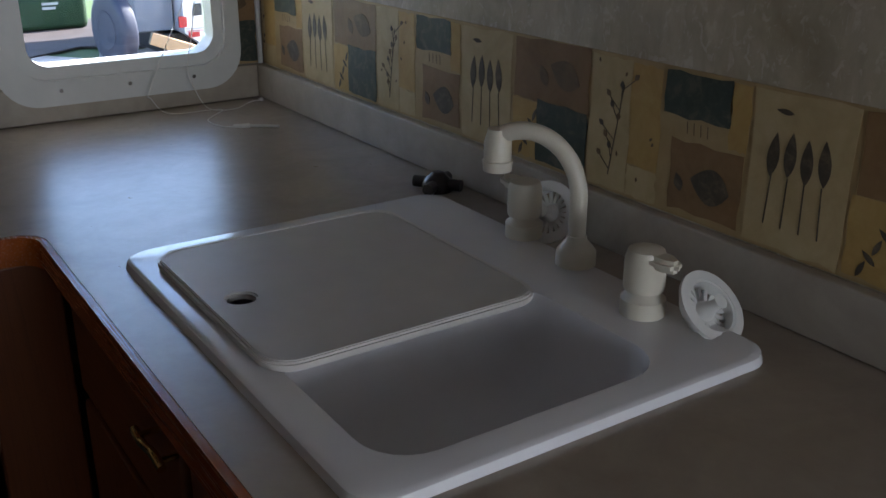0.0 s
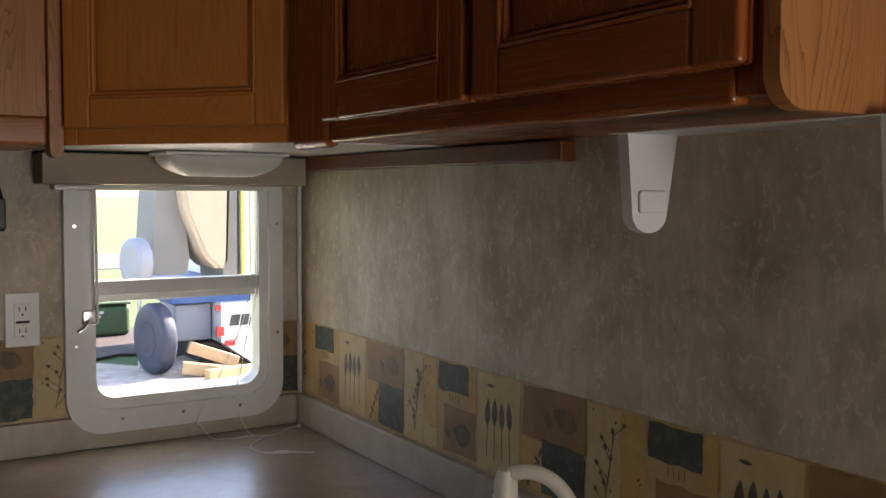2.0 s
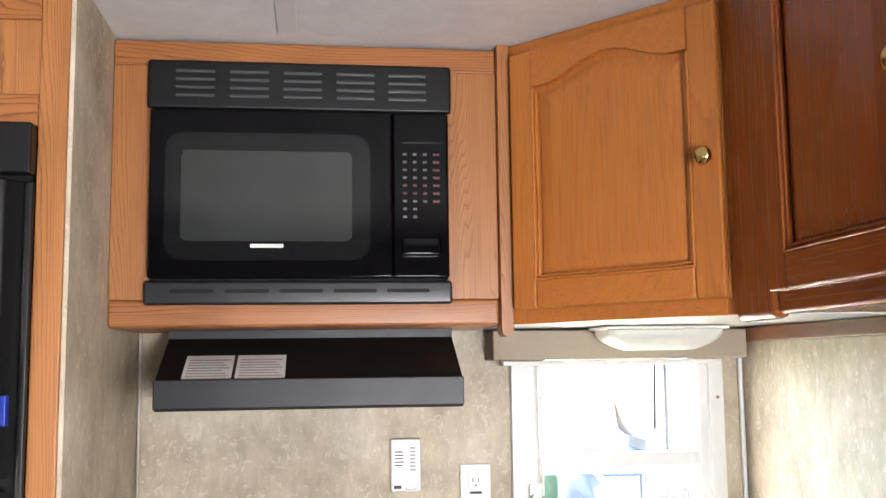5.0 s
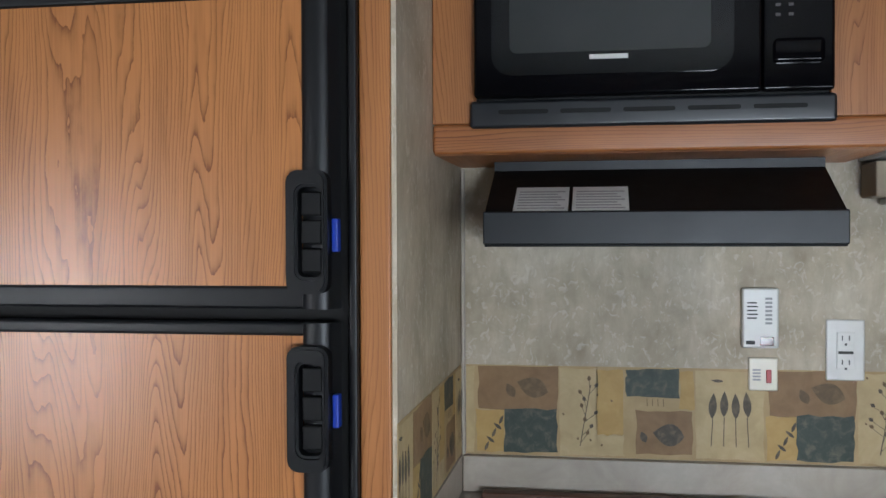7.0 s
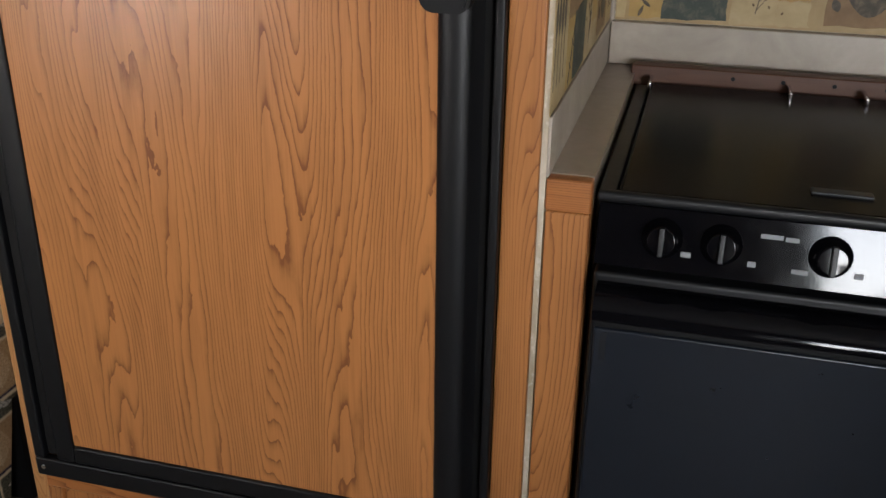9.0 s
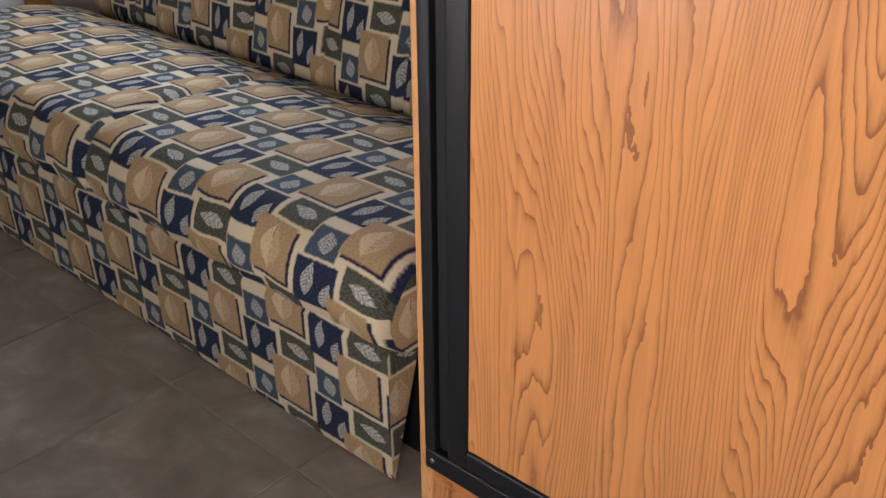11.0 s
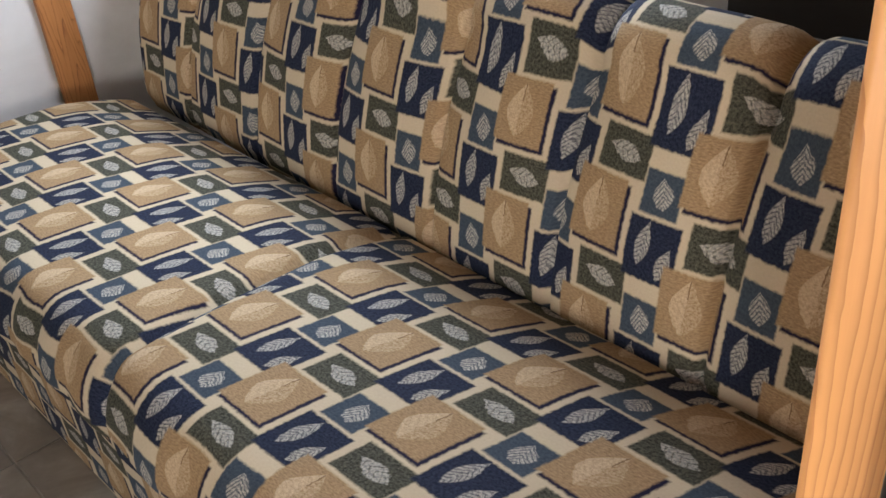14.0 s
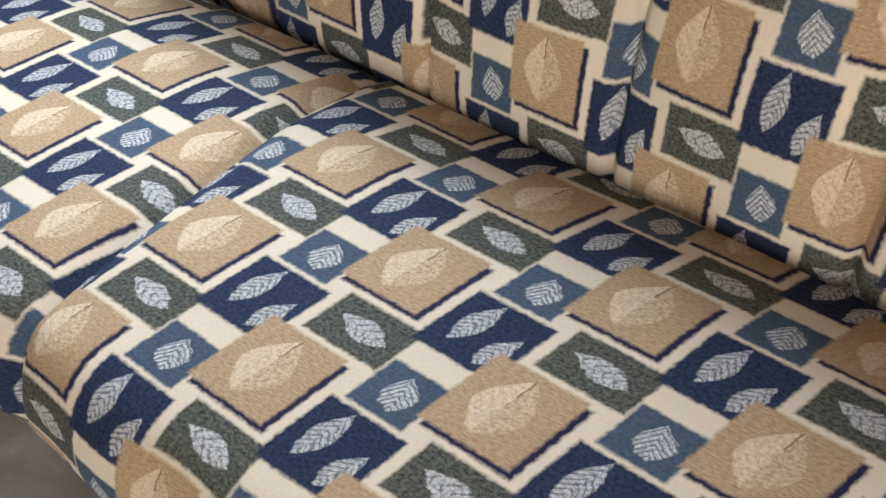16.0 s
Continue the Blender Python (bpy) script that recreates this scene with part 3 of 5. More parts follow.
def fridge_door(z0, z1):
    d = part("door", cbox(DX0 + 0.008, DX1 - 0.030, YD + 0.011, YT - 0.0006, z0, z1, 0.002), BLACK_MATT, fridge, "black-edged fridge door")
    bm = bmesh.new()
    box(bm, DX0 + 0.030, DX0 + 0.062, YD, YD + 0.0125, z0, z1, 0.004)
    box(bm, DX0 + 0.062, DX1 - 0.075, YD, YD + 0.0125, z0, z0 + 0.030, 0.004)
    box(bm, DX0 + 0.062, DX1 - 0.075, YD, YD + 0.0125, z1 - 0.018, z1, 0.004)
    part("door_frame", bm, BLACK_SATIN, d, "dark plastic door trim")
    pan = part("panel", cbox(DX0 + 0.062, DX1 - 0.078, YD + 0.005, YD + 0.0108, z0 + 0.030, z1 - 0.018), OAK_PANEL, d, "oak-grained door panel")
    # rounded grip rail along the opening edge
    bm = bmesh.new()
    out = [(DX1 - 0.078, YD + 0.012)] + [(DX1 - 0.078 + 0.020 * (1 - math.cos(a)), YD - 0.010 * math.sin(a) + 0.002) for a in (math.pi * k / 10 for k in range(11))] + [(DX1 - 0.028, YD + 0.012)]
    slab(bm, out, z0, z1)
    part("grip_rail", bm, BLACK_SATIN, d, "black rounded grip rail")
    return d


def door_latch(d, z0, z1):
    x0, x1 = DX1 - 0.092, DX1 - 0.036
    bm = bmesh.new()
    o = rounded(x0, x1, z0, z1, 0.016, 6)
    i = rounded(x0 + 0.016, x1 - 0.008, z0 + 0.022, z1 - 0.022, 0.010, 6)
    ring(bm, o, i, YD - 0.030, YD - 0.002)
    bmesh.ops.bevel(bm, geom=[e for e in bm.edges if e.calc_face_angle(0) > 1.2], offset=0.004, segments=2, affect="EDGES")
    part("latch_handle", bm, BLACK_SATIN, d, "black recessed latch handle")
    bm = bmesh.new()
    for k in range(3):
        h = (z1 - z0 - 0.05) / 3
        box(bm, x0 + 0.018, x1 - 0.010, YD - 0.020, YD - 0.004, z0 + 0.025 + h * k + 0.003, z0 + 0.025 + h * (k + 1) - 0.003, 0.003)
    part("latch_block", bm, BLACK_MATT, d)
    zc = (z0 + z1) / 2 - 0.004
    part("latch_tab", cbox(x1 + 0.001, x1 + 0.010, YD - 0.012, YD + 0.004, zc - 0.022, zc + 0.022, 0.002), BLUE_PLASTIC, d, "blue latch tab")


low = fridge_door(0.408, 1.308)
up = fridge_door(1.326, 1.758)
door_latch(up, 1.347, 1.508)
door_latch(low, 1.115, 1.279)
part("vent_slot", slab(bmesh.new(), rounded(-1.72, -1.59, 1.801, 1.813, 0.0055, 5), YT - 0.0312, YT - 0.0302, "y"), GREY_STEEL, fridge, "narrow grey vent slot")
part("screw", lathe(bmesh.new(), [(0.004, 0), (0.003, 0.0015)], (FX0 + 0.014, YT - 0.016, 0.388), (0, -1, 0), 10), CHROME, fridge)

# ---------- wall cabinets ----------
KEY_RED = plain("dim_red_key_print", (0.10, 0.022, 0.027), 0.5)
KEY_GREY = plain("dim_grey_key_print", (0.085, 0.08, 0.08), 0.5)


def knob(parent, p, axis):
    return part("knob", lathe(bmesh.new(), [(0.006, 0), (0.005, 0.010), (0.013, 0.016), (0.0155, 0.022), (0.013, 0.028), (0.005, 0.031)], p, axis, 20), BRASS, parent, "round brass knob")


def panel_door(parent, x0, x1, z0, z1, face, m, mats, arch=True, name="door"):
    """A raised-panel door in its own plane: x along the width, y outward, moved to its place by m."""
    up, lev = mats
    d = part(name, moved(cbox(x0, x1, -0.008, 0.0, z0, z1, 0.002), m), up, parent, "raised-panel oak door")
    s = 0.052
    def rail(x_0, x_1, z_0, z_1, mt):
        part("rail" if mt is lev else "stile", moved(cbox(x_0, x_1, -0.022, -0.0085, z_0, z_1, 0.005), m), mt, d)
    rail(x0, x0 + s, z0, z1, up)
    rail(x1 - s, x1, z0, z1, up)
    rail(x0 + s, x1 - s, z0, z0 + s, lev)
    # top rail, with a cathedral arch cut into its lower edge
    w = x1 - x0 - 2 * s
    pts = [(x0 + s, z1), (x1 - s, z1)]
    n = 16
    rise = 0.035 if arch else 0.0
    low = []
    for k in range(n + 1):
        u = k / n
        q = abs(2 * u - 1)
        h = 0.0 if q > 0.86 else 0.5 * (1 + math.cos(math.pi * q / 0.86))
        low.append((x1 - s - w * u, z1 - s - 0.018 + rise * h if arch else z1 - s))
    bm = bmesh.new()
    slab(bm, pts + low, -0.022, -0.0085, "y")
    part("rail", moved(bm, m), lev, d)
    # moulded beads along the inner edges of the frame
    for k, (off, top) in enumerate(((0.0, -0.0235), (0.006, -0.0195))):
        for xa in (x0 + s - 0.002 + off, x1 - s - 0.003 - off):
            part("bead", moved(cbox(xa, xa + 0.005, top, -0.0105, z0 + s + off, z1 - s - 0.022 - off, 0.0022), m), up, d)
        part("bead", moved(cbox(x0 + s + off, x1 - s - off, top, -0.0105, z0 + s - 0.002 + off, z0 + s + 0.003 + off, 0.0022), m), lev, d)
    # raised field with a sloping border
    bm = bmesh.new()
    g = 0.013
    def inset(k):
        lo = [(x0 + s + g + k, z0 + s + g + k), (x1 - s - g - k, z0 + s + g + k)]
        return lo + [(min(max(px, x0 + s + g + k), x1 - s - g - k), pz - g - k) for px, pz in low]
    rows = [[bm.verts.new((px, y, pz)) for px, pz in inset(k)] for k, y in ((0.0, -0.0085), (0.0, -0.011), (0.028, -0.019))]
    for a, b in zip(rows, rows[1:]):
        for i in range(len(a)):
            bm.faces.new((a[i], a[(i + 1) % len(a)], b[(i + 1) % len(a)], b[i]))
    bm.faces.new(rows[-1])
    bmesh.ops.recalc_face_normals(bm, faces=bm.faces)
    part("field", moved(bm, m), up, d)
    return d


YM = -0.320
mwcab = thing("microwave_cabinet", (-0.98, -0.16, ZCAB), "light oak wall cabinet framing a built-in microwave", "cabinet")
MX0, MX1 = XR + 0.001, -0.612
part("stile", cbox(MX0, -1.245, YM, YM + 0.02, 1.600, 2.030, 0.002), OAK_Z, mwcab)
part("stile", cbox(-0.708, MX1, YM, YM + 0.02, 1.600, 2.030, 0.002), OAK_Z, mwcab)
part("rail", cbox(MX0, MX1, YM - 0.002, YM + 0.02, ZCAB, 1.600, 0.006), OAK_X, mwcab)
part("rail", cbox(MX0, MX1, YM, YM + 0.02, 2.030, CEIL_Z - 0.008, 0.003), OAK_X, mwcab)
part("bottom_board", cbox(MX0, MX1, YM + 0.021, -0.001, ZCAB, ZCAB + 0.015), OAK_Y, mwcab)
for x in (MX0, MX1 - 0.012):
    part("side_board", cbox(x, x + 0.012, YM + 0.021, -0.001, ZCAB + 0.016, 2.03), OAK_Y, mwcab)
# end stile that runs a little below the cabinet, with a rounded foot
o = [(-0.611, 2.082), (-0.611, 1.545)] + [(-0.600 + 0.011 * math.cos(a), 1.542 + 0.012 * math.sin(a)) for a in (math.pi + math.pi * k / 8 for k in range(9))] + [(-0.589, 2.082)]
part("end_stile", slab(bmesh.new(), o, YM - 0.018, YM + 0.03, "y"), OAK_Z, mwcab)

micro = thing("microwave", (-0.98, -0.2, 1.6), "black built-in microwave with louvred trim and glass door", "microwave")
KX0, KX1, KZ0, KZ1 = -1.252, -0.700, 1.590, 2.036
yk = YM - 0.012
part("body", cbox(-1.243, -0.710, yk + 0.004, -0.05, 1.605, 2.02, 0.004), BLACK_MATT, micro)
part("top_trim", cbox(KX0, KX1, yk - 0.010, yk + 0.003, 1.945, KZ1, 0.006), BLACK_SATIN, micro, "black louvred trim")
for c in range(5):
    for r in range(4):
        x = KX0 + 0.050 + c * 0.096
        z = 1.968 + r * 0.0150
        part("louvre", moved(cbox(0, 0.070, -0.004, 0.0, -0.003, 0.003, 0.001), Matrix.Translation((x, yk - 0.010, z)) @ Matrix.Rotation(radians(-35), 4, "X")), LOUVRE_LIT, micro)
part("bottom_trim", cbox(KX0, KX1 - 0.002, yk - 0.010, yk + 0.003, KZ0, 1.633, 0.006), TRIM_LIT, micro, "slotted trim lightened for the light it catches")
for c in range(5):
    x = KX0 + 0.045 + c * 0.096
    part("slot", slab(bmesh.new(), rounded(x, x + 0.078, 1.611, 1.618, 0.0034, 4), yk - 0.0112, yk - 0.0102, "y"), BLACK_MATT, micro)
door = part("door", cbox(-1.244, -0.812, yk - 0.022, yk + 0.003, 1.636, 1.942, 0.005, seg=2), BLACK, micro, "glossy black door")
bm = bmesh.new()
ring(bm, rounded(-1.216, -0.853, 1.668, 1.898, 0.032, 8), rounded(-1.188, -0.886, 1.702, 1.866, 0.012, 8), yk - 0.026, yk - 0.0215)
part("window_frame", bm, plain("glossy_dark_bezel", (0.008, 0.009, 0.010), 0.08, vary=0.02, spec=0.35), door, "glossy raised bezel")
part("window_pane", slab(bmesh.new(), rounded(-1.188, -0.886, 1.702, 1.866, 0.012, 8), yk - 0.0235, yk - 0.0225, "y"), REFLECTION_GLASS, door, "dark window pane greyed for the room's reflection")
part("badge", cbox(-1.066, -1.008, yk - 0.0275, yk - 0.0262, 1.690, 1.697), PAPER, door, "pale badge bar")
panel = part("control_panel", cbox(-0.811, -0.708, yk - 0.020, yk + 0.003, 1.636, 1.942, 0.005, seg=2), BLACK, micro, "glossy black control panel")
for r in range(9):
    for c in range(4):
        if (r > 6 and c > 1):
            continue
        x = -0.793 + 0.0185 * c
        z = 1.862 - 0.0145 * r
        part("key_mark", cbox(x, x + (0.012 if c == 3 else 0.007), yk - 0.0212, yk - 0.0202, z, z + 0.0045), KEY_RED if (c == 3 or r in (4, 5)) else KEY_GREY, panel)
part("display", cbox(-0.795, -0.725, yk - 0.0212, yk - 0.0202, 1.886, 1.914), BLACK, panel)
part("open_button", cbox(-0.796, -0.724, yk - 0.025, yk - 0.0195, 1.676, 1.712, 0.006), BLACK, panel)

# hood: a back plate, a sloping face and a front lip
hood = thing("range_hood", (-0.96, -0.2, 1.41), "black sloping range hood with two warning labels", "range hood")
bm = bmesh.new()
prof = [(-0.003, 1.535), (-0.150, 1.535), (-0.150, 1.551), (-0.003, 1.551)]
slab(bm, prof, -1.234, -0.678, "x")
part("collar", bm, GREY_STEEL, hood)
bm = bmesh.new()
a = [(-1.233, -0.152, 1.535), (-0.679, -0.152, 1.535), (-0.684, -0.327, 1.456), (-1.231, -0.327, 1.456)]
b = [(x, y - 0.0, z - 0.006) for x, y, z in a]
va, vb = [bm.verts.new(p) for p in a], [bm.verts.new(p) for p in b]
bm.faces.new(va)
bm.faces.new(vb[::-1])
for k in range(4):
    bm.faces.new((va[k], vb[k], vb[(k + 1) % 4], va[(k + 1) % 4]))
# closed ends under the slope
for x in (-1.231, -0.684):
    e = [bm.verts.new((x, yy, zz)) for yy, zz in ((-0.152, 1.53), (-0.327, 1.45), (-0.327, 1.408), (-0.003, 1.408), (-0.003, 1.53))]
    bm.faces.new(e)
bmesh.ops.recalc_face_normals(bm, faces=bm.faces)
part("slope", bm, BLACK_MATT, hood)
# lip takes a greyer colour than the slope, for window light on it
part("lip", cbox(-1.233, -0.682, -0.334, -0.326, 1.407, 1.460, 0.003), GREY_STEEL, hood, "lip greyed for the window's light")
part("underside", cbox(-1.231, -0.684, -0.326, -0.003, 1.404, 1.408), BLACK_MATT, hood)
sl = Matrix.Translation((0, -0.24, 1.4955)) @ Matrix.Rotation(math.atan2(0.079, 0.175), 4, "X")
for x0, x1 in ((-1.187, -1.100), (-1.094, -1.005)):
    lab = part("label", moved(cbox(x0, x1, -0.088, 0.012, 0.0006, 0.0016), sl), PAPER, hood, "white printed label")
    for k in range(7):
        part("text_bar", moved(cbox(x0 + 0.006, x1 - 0.006 - 0.006 * (k % 3), -0.080 + k * 0.0115, -0.076 + k * 0.0115, 0.0017, 0.0022), sl), GREY_INK, lab)

# diagonal corner cabinet
A = Vector((-0.588, YM - 0.006, 0))
B = Vector((-0.298, -0.668, 0))
W = (B - A).length
ux = (B - A) / W
uy = Vector((ux.y, -ux.x, 0)) * -1      # into the cabinet
corner_m = Matrix(((ux.x, uy.x, 0, A.x), (ux.y, uy.y, 0, A.y), (0, 0, 1, 0), (0, 0, 0, 1)))
corner = thing("corner_cabinet", (-0.28, -0.3, ZCAB), "honey-coloured oak corner wall cabinet with an arched door", "cabinet")
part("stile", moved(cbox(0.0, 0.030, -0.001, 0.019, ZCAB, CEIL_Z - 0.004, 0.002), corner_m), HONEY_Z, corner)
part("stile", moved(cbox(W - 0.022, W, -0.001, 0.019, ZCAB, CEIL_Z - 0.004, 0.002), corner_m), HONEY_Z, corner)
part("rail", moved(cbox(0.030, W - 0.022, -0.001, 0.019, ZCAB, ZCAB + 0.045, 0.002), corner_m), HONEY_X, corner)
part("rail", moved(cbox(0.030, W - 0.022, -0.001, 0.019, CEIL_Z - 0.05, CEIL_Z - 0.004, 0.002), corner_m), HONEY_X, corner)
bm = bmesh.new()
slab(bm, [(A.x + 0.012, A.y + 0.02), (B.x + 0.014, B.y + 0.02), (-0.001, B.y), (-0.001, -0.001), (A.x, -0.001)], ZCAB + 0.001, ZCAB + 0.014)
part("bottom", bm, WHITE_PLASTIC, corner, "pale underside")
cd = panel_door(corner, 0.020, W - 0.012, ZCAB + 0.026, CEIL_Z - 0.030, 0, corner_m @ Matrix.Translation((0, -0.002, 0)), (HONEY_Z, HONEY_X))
knob(cd, corner_m @ Vector((W - 0.031, -0.024, 1.80)), corner_m.to_3x3() @ Vector((0, -1, 0)))

# wall cabinet over the sink
XS = -0.300
YE = -1.612
over = thing("wall_cabinet", (-0.15, -1.1, ZCAB), "dark red-brown oak wall cabinet with two panel doors above the sink", "cabinet")
side_m = Matrix(((0, 1, 0, XS), (-1, 0, 0, 0), (0, 0, 1, 0), (0, 0, 0, 1)))   # x runs along -y, y into +x
part("stile", moved(cbox(0.668, 0.800, -0.010, 0.019, ZCAB - 0.012, CEIL_Z - 0.004, 0.012), side_m), REDBROWN_Z, over)
part("stile", moved(cbox(1.562, 1.5955, -0.001, 0.019, ZCAB, CEIL_Z - 0.004, 0.002), side_m), REDBROWN_Z, over)
part("rail", moved(cbox(0.800, 1.562, -0.004, 0.019, ZCAB - 0.006, ZCAB + 0.045, 0.006), side_m), REDBROWN_Y, over)
part("rail", moved(cbox(0.800, 1.562, -0.001, 0.019, CEIL_Z - 0.05, CEIL_Z - 0.004, 0.002), side_m), REDBROWN_Y, over)
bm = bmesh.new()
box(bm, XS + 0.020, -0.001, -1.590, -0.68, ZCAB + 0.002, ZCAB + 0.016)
part("bottom", bm, REDBROWN_Y, over)
o = rounded(XS - 0.010, -0.001, ZCAB - 0.012, CEIL_Z - 0.004, 0.03, 6)
part("end_panel", slab(bmesh.new(), o, YE, YE + 0.016, "y"), OAK_Z, over, "light oak end panel")
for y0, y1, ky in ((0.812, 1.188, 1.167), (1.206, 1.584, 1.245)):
    d = panel_door(over, y0, y1, ZCAB + 0.024, CEIL_Z - 0.030, 0, side_m @ Matrix.Translation((0, -0.002, 0)), (REDBROWN_Z, REDBROWN_Y))
    knob(d, side_m @ Vector((ky, -0.024, 1.80)), (-1, 0, 0))
for z in (1.63,):
    bm = bmesh.new()
    cyl(bm, (XS - 0.015, -1.596, z), (XS - 0.015, -1.596, z + 0.05), 0.0032, seg=10)
    box(bm, XS - 0.0125, XS - 0.0105, -1.609, -1.593, z - 0.004, z + 0.054, 0.0005)
    box(bm, XS - 0.012, XS - 0.001, -1.5955, -1.590, z + 0.004, z + 0.046, 0.0005)
    part("hinge", bm, OLD_BRASS, over, "brass hinge")
part("cleat", cbox(-0.030, -0.001, -1.00, -0.03, ZCAB - 0.032, ZCAB - 0.001, 0.003), SHADE_OAK_Y, over, "oak cleat under the cabinet")

# ---------- window, valance, light ----------
win = structure("window_1", ring(bmesh.new(), rounded(-0.532, -0.055, 0.962, 1.545, 0.075, 8), rounded(-0.493, -0.087, 1.010, 1.515, 0.055, 8), -0.022, -0.0005), ALU, "white aluminium window with rounded corners and a sliding sash", "window")
part("inner_frame", ring(bmesh.new(), rounded(-0.4935, -0.0865, 1.0095, 1.5155, 0.055, 8), rounded(-0.470, -0.108, 1.034, 1.495, 0.040, 8), -0.010, 0.045), ALU, win)
part("sash_rail", cbox(-0.470, -0.108, -0.006, 0.020, 1.252, 1.283, 0.003), ALU, win, "white meeting rail")
part("sash_rail", cbox(-0.470, -0.108, 0.0205, 0.040, 1.236, 1.262, 0.003), ALU, win, "white meeting rail")
for z0, z1, y in ((1.034, 1.240, 0.030), (1.280, 1.495, 0.012)):
    g = part("pane", cbox(-0.470, -0.108, y, y + 0.003, z0, z1), GLASS, win, "clear glass pane")
    g.visible_shadow = False
bm = bmesh.new()
for x, z in ((-0.512, 1.40), (-0.512, 1.15), (-0.42, 0.990), (-0.29, 0.990), (-0.16, 0.990), (-0.069, 1.15), (-0.069, 1.40)):
    lathe(bm, [(0.0045, 0), (0.0035, 0.002)], (x, -0.022, z), (0, -1, 0), 10)
part("screws", bm, CHROME, win)
bm = bmesh.new()
box(bm, -0.500, -0.470, -0.030, -0.0215, 1.195, 1.225, 0.004)
tube(bm, [(-0.488, -0.028, 1.205), (-0.500, -0.034, 1.190), (-0.512, -0.036, 1.183)], 0.004, 8)
part("latch", bm, CHROME, win, "small metal latch")

val = thing("window_valance", (-0.3, -0.05, 1.485), "beige cloth-covered box valance above the window", "valance")
part("box", cbox(-0.585, -0.030, -0.100, -0.002, 1.486, 1.548, 0.004), BEIGE_CLOTH, val)
part("blind_rail", cbox(-0.555, -0.070, -0.050, -0.012, 1.474, 1.4855, 0.003), WHITE_PLASTIC, val, "white blind head rail")
lamp = thing("cabinet_light", (-0.25, -0.2, 1.52), "unlit light with a ribbed clear lens under the corner cabinet", "light")
part("base", cbox(-0.385, -0.130, -0.245, -0.115, 1.544, 1.551, 0.003), WHITE_PLASTIC, lamp)
bm = bmesh.new()
rows = []
for k in range(9):
    a = math.pi / 2 * k / 8
    f = 0.055 * (1 - math.cos(a)) if k else 0
    z = 1.5435 - 0.040 * math.sin(a)
    f = 0.050 * (math.sin(a)) ** 2.4
    rows.append([bm.verts.new((x, y, z)) for x, y in rounded(-0.378 + f, -0.137 - f, -0.238 + f * 0.8, -0.122 - f * 0.8, 0.018, 4)])
for a, b in zip(rows, rows[1:]):
    for i in range(len(a)):
        bm.faces.new((a[i], a[(i + 1) % len(a)], b[(i + 1) % len(a)], b[i]))
bm.faces.new(rows[-1])
bmesh.ops.recalc_face_normals(bm, faces=bm.faces)
LENS = plain("milky_lens_plastic", (0.62, 0.62, 0.58), 0.3)
part("lens", bm, LENS, lamp, "milky plastic lens")

# ---------- wall fittings ----------


def outlet(x0, x1, z0, z1):
    t = thing("wall_outlet", ((x0 + x1) / 2, 0, z0), "white double wall outlet with test buttons", "outlet")
    part("plate", cbox(x0, x1, -0.007, -0.0003, z0, z1, 0.003), WHITE_PLASTIC, t)
    part("insert", cbox(x0 + 0.018, x1 - 0.018, -0.0095, -0.0068, z0 + 0.022, z1 - 0.022, 0.001), WHITE_PLASTIC, t)
    xc, zc = (x0 + x1) / 2, (z0 + z1) / 2
    for s in (-1, 1):
        for dx in (-0.006, 0.006):
            part("slot", cbox(xc + dx - 0.001, xc + dx + 0.001, -0.0100, -0.0094, zc + s * 0.022 - 0.004, zc + s * 0.022 + 0.005), INK, t)
        part("slot", cbox(xc - 0.002, xc + 0.002, -0.0100, -0.0094, zc + s * 0.022 - 0.013, zc + s * 0.022 - 0.009), INK, t)
        part("button", cbox(xc - 0.013, xc + 0.013, -0.0108, -0.0093, zc + s * 0.004 - 0.0025, zc + s * 0.004 + 0.0025, 0.0004), INK if s < 0 else WHITE_PLASTIC, t)


outlet(-0.645, -0.578, 1.156, 1.267)
det = thing("gas_detector", (-0.76, 0, 1.21), "white wall gas detector with printed text and red window", "detector")
part("case", cbox(-0.793, -0.729, -0.018, -0.0003, 1.214, 1.324, 0.004), WHITE_PLASTIC, det)
part("indicator", cbox(-0.762, -0.738, -0.0192, -0.0178, 1.219, 1.235, 0.001), plain("dark_red_window", (0.10, 0.012, 0.012), 0.2), det, "dark red indicator window")
for k in range(7):
    part("text_bar", cbox(-0.753, -0.741, -0.0188, -0.0178, 1.258 + 0.0075 * k, 1.262 + 0.0075 * k), GREY_INK, det)
for k in range(5):
    part("text_bar", cbox(-0.785, -0.768 + 0.002 * (k % 2), -0.0188, -0.0178, 1.268 + 0.007 * k, 1.2705 + 0.007 * k), INK, det)
part("text_bar", cbox(-0.787, -0.771, -0.0188, -0.0178, 1.221, 1.228), INK, det)
sw = thing("wall_switch", (-0.75, 0, 1.13), "ivory wall switch plate with a red rocker", "switch")
part("plate", cbox(-0.781, -0.729, -0.010, -0.0010, 1.135, 1.196, 0.003), IVORY, sw)
part("rocker", cbox(-0.750, -0.741, -0.013, -0.0095, 1.150, 1.174, 0.001), RED_PLASTIC, sw, "red rocker")
for k in range(4):
    part("text_bar", cbox(-0.774, -0.760, -0.0106, -0.0098, 1.154 + 0.006 * k, 1.157 + 0.006 * k), GREY_INK, sw)

towel = thing("paper_towel_holder", (-0.15, -1.44, 1.43), "white plastic paper towel holder under the cabinet, empty", "towel holder")
